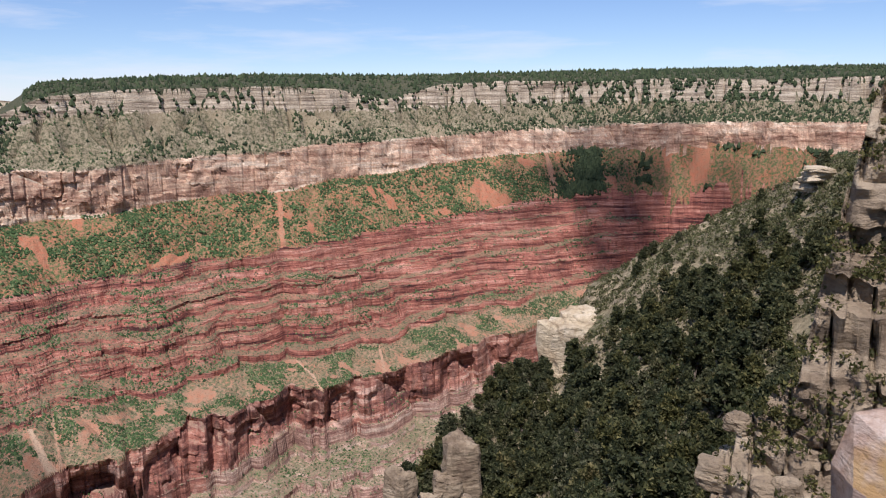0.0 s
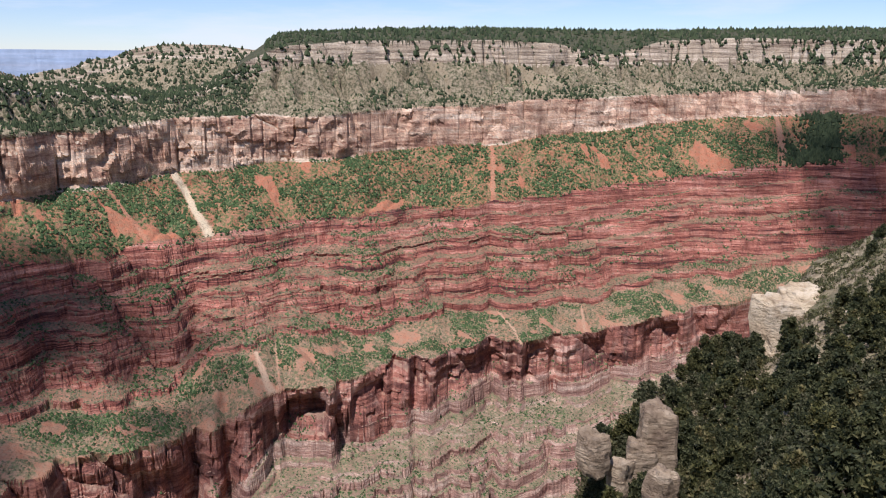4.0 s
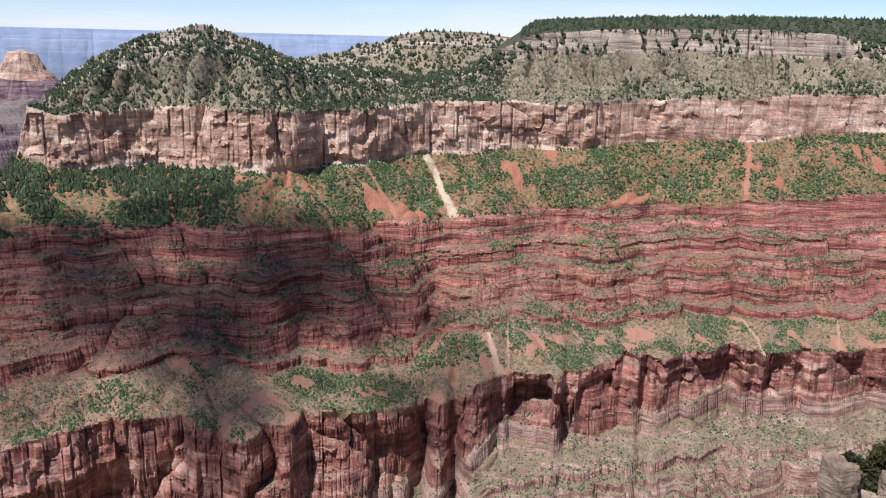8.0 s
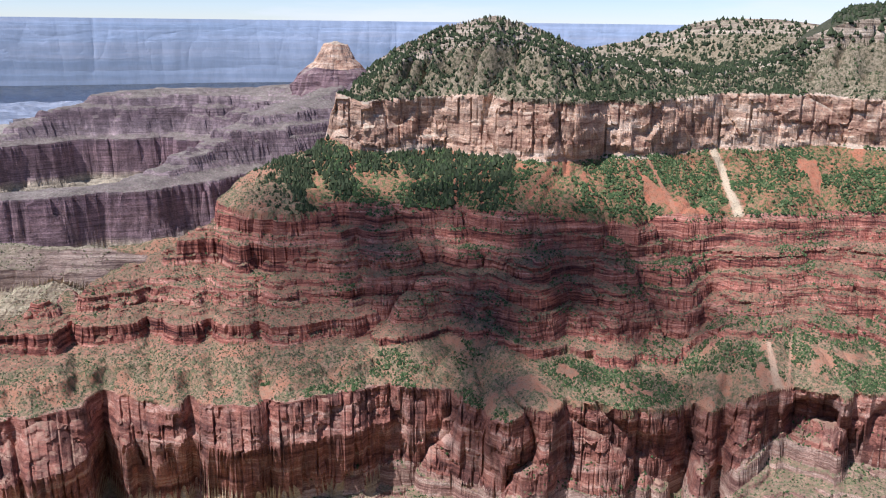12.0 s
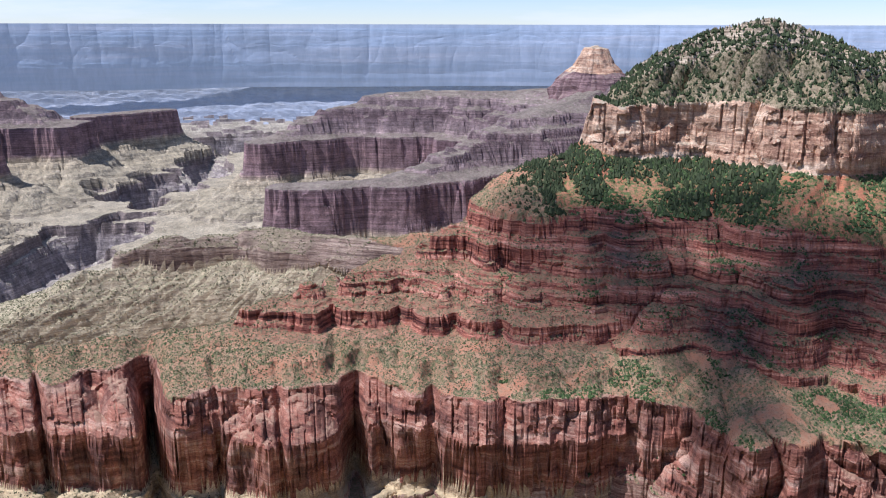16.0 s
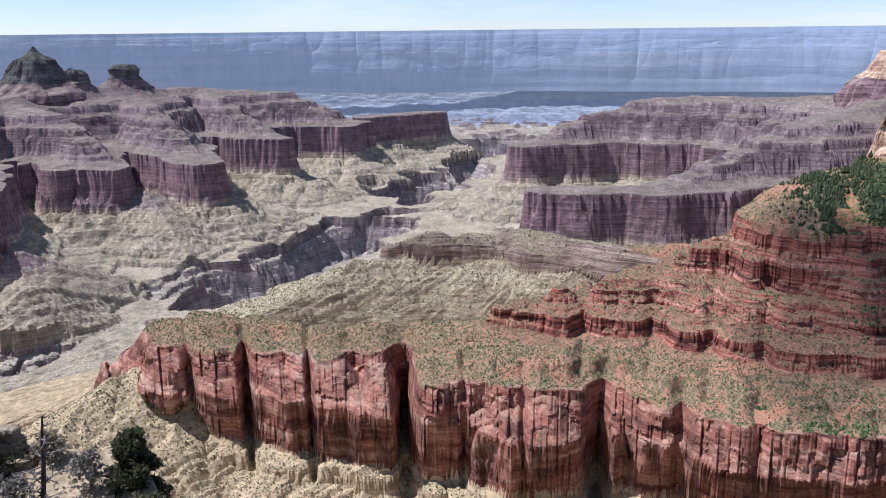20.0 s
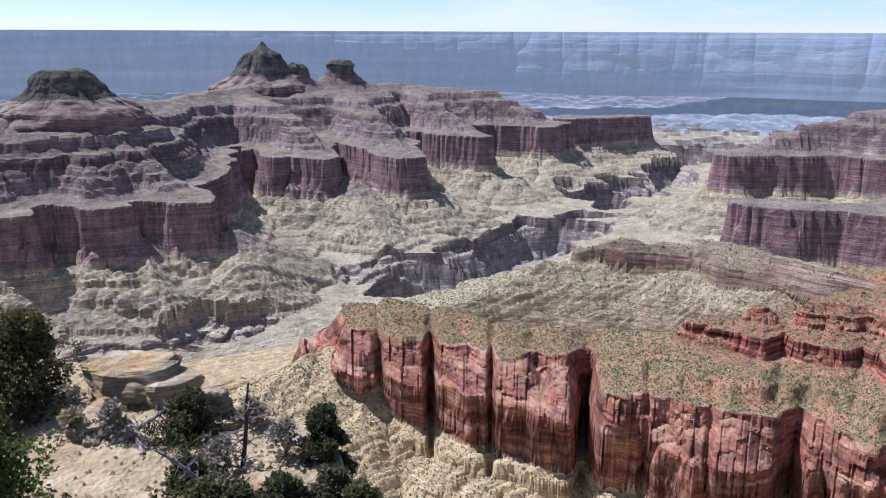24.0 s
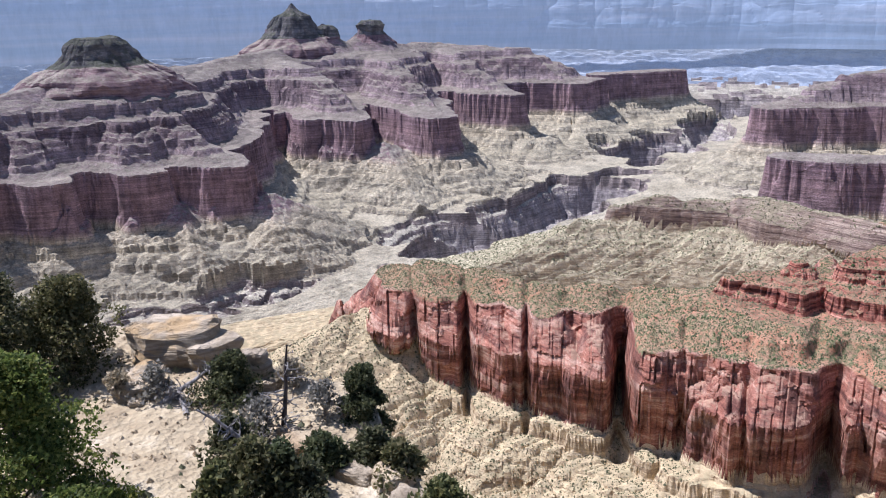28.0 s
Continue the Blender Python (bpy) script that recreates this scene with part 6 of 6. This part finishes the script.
outcrop("limestone_ledge", "cream limestone ledge among trees near the crest", place(-17.2, 166, -35.0), 40, [(9, 5, 1.4), (7, 4, 1.0)], M_PALE_ROCK, 52, "limestone outcrops")
outcrop("limestone_ledge", "thin cream limestone ledge near the crest", on_hill(-24.0, 0.10) + Vector((0, 0, -1.6)), 60, [(13, 6, 1.3), (14, 6, 1.0), (11, 5, 0.8), (12, 5, 0.7)], M_PALE_ROCK, 44, "limestone outcrops")


for k, (b, d, z, size) in enumerate([(-1.2, 92, -44.6, (4.4, 4.0, 8.0)), (-0.2, 90, -46.4, (3.4, 3.2, 6.0)), (3.2, 86, -43.4, (3.0, 2.8, 5.0)), (-1.7, 84, -46.0, (3.2, 3.0, 5.4)), (1.2, 88, -46.6, (2.6, 2.4, 4.2))]):
    boulder("limestone_crag", "pale grey limestone crag at the foot of the wooded slope", place(b, d, z), size, M_NEAR_ROCK, 450 + k, "limestone outcrops", 0.8)


# the cliff of stacked grey beds that climbs beside the hillside
c_az = np.arange(-48, -15.5, 0.09)
c_top = np.interp(c_az, [-48, -28.8, -27.4, -26.7, -26, -25.2, -24.4, -23.4, -21.5, -19.5, -17.5, -15.5], [3, 2.6, 1.4, 0.0, -4, -8, -12, -17, -19.8, -22, -26, -31])
c_far = np.interp(c_az, [-48, -27, -25, -24, -23.2, -22.5, -19, -15.5], [44, 50, 48, 46.5, 45, 43, 41, 40])
c_edges, c_line = bed_rows(34, 151, 5)
c_v = c_line[:, None] * np.ones_like(c_az)[None]
c_s = np.radians(c_az)[None] * 50 * np.ones_like(c_v)
c_zf, c_rf = stairs(c_v, c_s * 12, c_edges, 152, 0.95)
c_rf = np.interp(c_rf, [0, 0.12, 0.2, 0.36, 0.46, 0.62, 0.74, 0.9, 1], [0, 0.04, 0.2, 0.26, 0.46, 0.52, 0.76, 0.84, 1])
c_crest = (c_far * np.tan(np.radians(c_top)) + 0.8 * blocks(np.radians(c_az) * 50, 0 * c_az, 2.2, 158))[None]
c_z = 4.0 - 31.0 * c_zf
c_over = np.maximum(c_z - c_crest, 0)
c_r = 52.0 - 21.0 * c_rf + 0.6 * c_over
c_z = np.minimum(c_z, c_crest) - 0.9 * c_over
c_r = c_r - 2.4 * facets(c_s, 6.0, 153) - 1.4 * facets(c_s + 3 * np.floor(c_z / 2.6), 2.4, 154) - 0.8 * blocks(c_s + 2 * np.floor(c_z / 2.1), c_z, 1.9, 155) - 0.35 * fbm(c_s / 0.8, c_z / 0.6, 0, 3, seed=156)
CRAG = polar(c_az[None], c_r, c_z + 0.25 * fbm(c_s / 1.5, c_r / 1.5, 0, 2, seed=157))
tagged(new("crag_face", mesh_from("crag_face", CRAG.reshape(-1, 3), grid_faces(*CRAG.shape[:2]), M_NEAR_ROCK)), "weathered grey limestone crags in stacked beds with dark stains", "cliff", kind="structure")
brush("crag_brush", "low dark brush in cracks of the crags", CRAG, 1300, (0.3, 0.8), 0.2, M_PINYON, 38, lambda b, d: b > -30)
for k, (b, d, z, s) in enumerate([(-18.7, 38, -16.6, 1.8), (-23.3, 35.5, -17.0, 1.2), (-20.0, 37.5, -15.6, 1.3), (-22.0, 36, -17.4, 1.4), (-19.6, 36, -18.0, 1.5), (-17.6, 37, -17.6, 1.3)]):
    j = int(np.argmin(np.abs(c_az - b)))
    i = int(np.argmin(np.abs(CRAG[:, j, 2] - z)))
    boulder("limestone_boulder", "pale angular limestone boulder lodged among crags", Vector(CRAG[i, j]) + Vector((0, 0, -0.1)), (s, s * 0.9, s * 0.75), M_NEAR_ROCK, 350 + k, "limestone boulders")

# lichened face right beside the point
boulder("lichened_rock", "pale pink rock face with orange lichen", place(-38.5, 17, -11.4), (7.6, 7.4, 8.8), M_LICHEN, 47, "", 0.2)


# ---------------------------------------------------------------- the ledge below the point
t_az = np.arange(84, 150, 0.35)
edge = np.interp(t_az, [84, 97, 101, 104.5, 107, 110, 113, 117, 121, 125, 130, 150], [10, 18, 23.4, 27, 33, 33, 35, 38.5, 41, 43, 46, 46])
tv = np.linspace(0, 1, 80)[:, None]
t_r = 9 + (edge[None] - 9) * tv + 0 * tv
t_xy = polar(t_az[None], t_r, 0.0)
t_z = -15.7 + 0.45 * fbm(t_xy[..., 0] / 7, t_xy[..., 1] / 7, 0, 3, seed=91) + 0.12 * fbm(t_xy[..., 0] / 1.1, t_xy[..., 1] / 1.1, 0, 3, seed=92) + 0.05 * np.clip(t_az - 118, 0, 30)[None] * (1 - tv)
fall = np.linspace(0.05, 1, 14)[:, None]
fall_r = edge[None] + 9 * fall ** 1.6 + 0.9 * fbm(np.radians(t_az)[None] * 9, fall * 4, 0, 3, seed=93) * fall
fall_z = t_z[-1:] - 45 * fall
LEDGE = np.concatenate([polar(t_az[None], t_r, t_z), polar(t_az[None], fall_r, fall_z)])
tagged(new("gravel_ledge", mesh_from("gravel_ledge", LEDGE.reshape(-1, 3), grid_faces(*LEDGE.shape[:2]), M_GRAVEL, True)), "pale gravel ledge below the viewpoint", "ground", kind="structure")


def on_ledge(bearing, distance):
    j = int(np.clip(round((bearing - 84) / 0.35), 0, len(t_az) - 1))
    i = int(np.clip(round((distance - 9) / (edge[j] - 9) * 79), 0, 79))
    return Vector(LEDGE[i, j])


for b, d, sink, size, seed, label in ((119.2, 37.5, 0.1, (3.8, 3.0, 2.2), 61, "layered grey rock with an orange lichened top on the ledge"), (117.4, 36.6, 0.1, (2.4, 2.0, 1.5), 64, "layered grey rock with an orange lichened top on the ledge"),
                                     (122.2, 34.5, 0.1, (2.6, 1.8, 1.0), 62, "rounded grey slab of rock beside the layered rock")):
    boulder("bedded_rock", label, on_ledge(b, d) + Vector((0, 0, -sink)), size, M_LEDGE, seed, "ledge rocks", 0.85)
outcrop("bedded_rock", "tan blocks of rock at the ledge's brink", on_ledge(114.4, 34) + Vector((0, 0, -1.0)), 110, [(2.6, 1.8, 0.8), (2.2, 1.5, 0.7), (1.6, 1.2, 0.6), (1.1, 0.9, 0.5)], M_LEDGE, 63, "", 0.1)
for k, (b, d, s) in enumerate([(111.3, 27.6, 1.6), (112.2, 28.6, 0.9), (110.4, 26.6, 1.2), (107.6, 25.6, 1.3), (105.0, 25.2, 1.5), (103.6, 23.6, 1.2), (114.6, 33.0, 1.0), (118.0, 24.0, 1.0), (113.6, 33.8, 1.1), (122.5, 33.2, 0.6)]):
    boulder("limestone_boulder", "pale weathered boulder on the gravel ledge", on_ledge(b, d) + Vector((0, 0, -0.1 * s)), (s, s * 0.8, s * 0.6), M_PALE_ROCK if k % 2 == 0 else M_LEDGE, 370 + k, "ledge boulders")

# trees and shrubs on the ledge
oak = stand("oak_tree", 231, 6.6, 3.4, 9000, 0.13, 46, M_BRIGHT, M_BARK, "bushy tree with bright yellow-green leaves on the ledge", pointed=0.9, bare=0.05)
oak.matrix_world = Matrix.Translation(place(130.6, 26.5, -16.6))
oak2 = stand("oak_tree", 235, 4.2, 3.6, 7500, 0.14, 40, M_BRIGHT, M_BARK, "low bushy tree with yellow-green leaves on the ledge", pointed=1.3, bare=0.04)
oak2.matrix_world = Matrix.Translation(place(127.4, 23.0, -17.6))
for b, d, z, size in ((124.0, 25.5, -17.6, 0.62), (121.6, 24.5, -17.8, 0.45)):
    copy_thing(oak2, Matrix.Translation(place(b, d, z)) @ pose(0, 0, 0, 0, 0, 70 * b)).scale = (size,) * 3
jun = stand("juniper_tree", 232, 5.0, 3.4, 6000, 0.15, 34, M_DUSKY, M_BARK, "dusky grey-green juniper with bare twigs behind the oak", pointed=1.2, bare=0.1)
jun.matrix_world = Matrix.Translation(place(126.4, 38.0, -16.4))
copy_thing(jun, Matrix.Translation(place(130.4, 37.0, -15.8)) @ pose(0, 0, 0, 0, 0, 140))
fir = stand("pinyon_tree", 233, 4.1, 1.35, 5500, 0.12, 34, M_PINYON, M_BARK, "dark green pinyon tree at the ledge's brink", pointed=0.55, bare=0.06, lean=-0.05)
fir.matrix_world = Matrix.Translation(place(107.0, 29.5, -17.6))
low = stand("pinyon_shrub", 234, 2.2, 1.7, 3800, 0.12, 24, M_PINYON, M_BARK, "low dark green pinyon beside the layered rock", "shrub", pointed=1.2, bare=0.05)
low.matrix_world = Matrix.Translation(place(116.2, 32.6, -16.0))
for k, (b, d, s, kind) in enumerate([(116.4, 28.0, 1.0, 0), (115.0, 24.8, 1.2, 0), (113.4, 25.0, 1.0, 1), (109.8, 26.4, 0.8, 1), (106.0, 26.6, 0.8, 0), (117.6, 24.2, 0.9, 1), (114.2, 33.8, 0.7, 1), (104.2, 25.4, 0.8, 0), (101.0, 22.0, 1.0, 1), (111.8, 24.6, 0.8, 0)]):
    sh = stand("green_shrub", 240 + k, 1.8 * s, 1.5 * s, 900, 0.17, 22, M_SHRUB if kind else M_DUSKY, M_DEAD, "low green shrub with grey twigs on the ledge", "shrub", "ledge shrubs", pointed=1.4, bare=0.05)
    sh.matrix_world = Matrix.Translation(on_ledge(b, d) + Vector((0, 0, -0.1)))
for k, (b, d, s) in enumerate([(109.6, 30.0, 1.0), (121.0, 33.4, 1.0), (123.4, 34.0, 0.9), (114.4, 29.0, 1.1), (112.0, 33.0, 0.8)]):
    sh = stand("grey_shrub", 260 + k, 1.5 * s, 1.4 * s, 260, 0.16, 30, M_GREYTWIG, M_DEAD, "leafless grey shrub on the ledge", "shrub", "grey shrubs", pointed=1.5, bare=0.05)
    sh.matrix_world = Matrix.Translation(on_ledge(b, d) + Vector((0, 0, -0.1)))


def dead_tree(name, label, where, height, twigs, seed, material, lying=0.0):
    rng = np.random.RandomState(seed)
    top = tagged(new(name), label, "dead tree")
    top.matrix_world = Matrix.Translation(where) @ pose(0, 0, 0, 0, lying, rng.uniform(0, 360))
    path, radii = limb(rng, (0, 0, -0.2), (0, 0, 1), height, 0.13, 0.10, 9)
    part("trunk", *tube(path, radii, 8), material, top)
    for k in range(twigs):
        h = rng.uniform(0.15, 0.95)
        at = np.array([np.interp(h, np.linspace(0, 1, 9), path[:, i]) for i in range(3)])
        a = rng.uniform(0, 6.28)
        p, r = limb(rng, at, (math.cos(a), math.sin(a), rng.uniform(-0.3, 0.6)), rng.uniform(0.35, 1.2) * (1.2 - h) * height / 3.5, 0.035, 0.5, 6)
        fork, fr2 = limb(rng, p[3], p[4] - p[2] + rng.normal(0, 0.1, 3), 0.4 * height / 3.5, 0.018, 0.5, 5)
        part("branch", *joined([tube(p, r, 5), tube(fork, fr2, 4)]), M_DEAD if rng.uniform() < 0.6 else material, top)
    return top


dead_tree("dead_snag", "dark dead tree trunk standing with broken branches", place(112.9, 29.2, -16.6), 4.8, 40, 281, M_CHAR)
dead_tree("fallen_branch", "tangle of grey dead branches on gravel", on_ledge(120.6, 32.6), 3.2, 44, 282, M_DEAD, 66)
dead_tree("fallen_branch", "tangle of grey dead branches on gravel", on_ledge(119.4, 31.6), 2.4, 30, 283, M_DEAD, 82)
dead_tree("fallen_branch", "grey dead branches beside the snag", on_ledge(114.0, 27.4), 3.4, 44, 284, M_DEAD, 40)
growth("ledge_pebbles", LEDGE[:80], 1500, (0.05, 0.16), "bush", M_PALE_ROCK, "small pale stones over the gravel", 35)
growth("ledge_tufts", LEDGE[:80], 260, (0.08, 0.2), "bush", M_SAGE, "small dry tufts on the gravel", 36)

# the rock underfoot
outcrop("viewpoint_rock", "weathered limestone top of the viewpoint", Vector((0, 0, -60.0)), 0, [(36, 36, 16), (30, 30, 14), (22, 22, 13), (13, 13, 8.8), (6, 6, 4.2), (3.2, 3.0, 2.8), (2.2, 2.2, 1.4)], M_NEAR_ROCK, 48, "", 0.0)
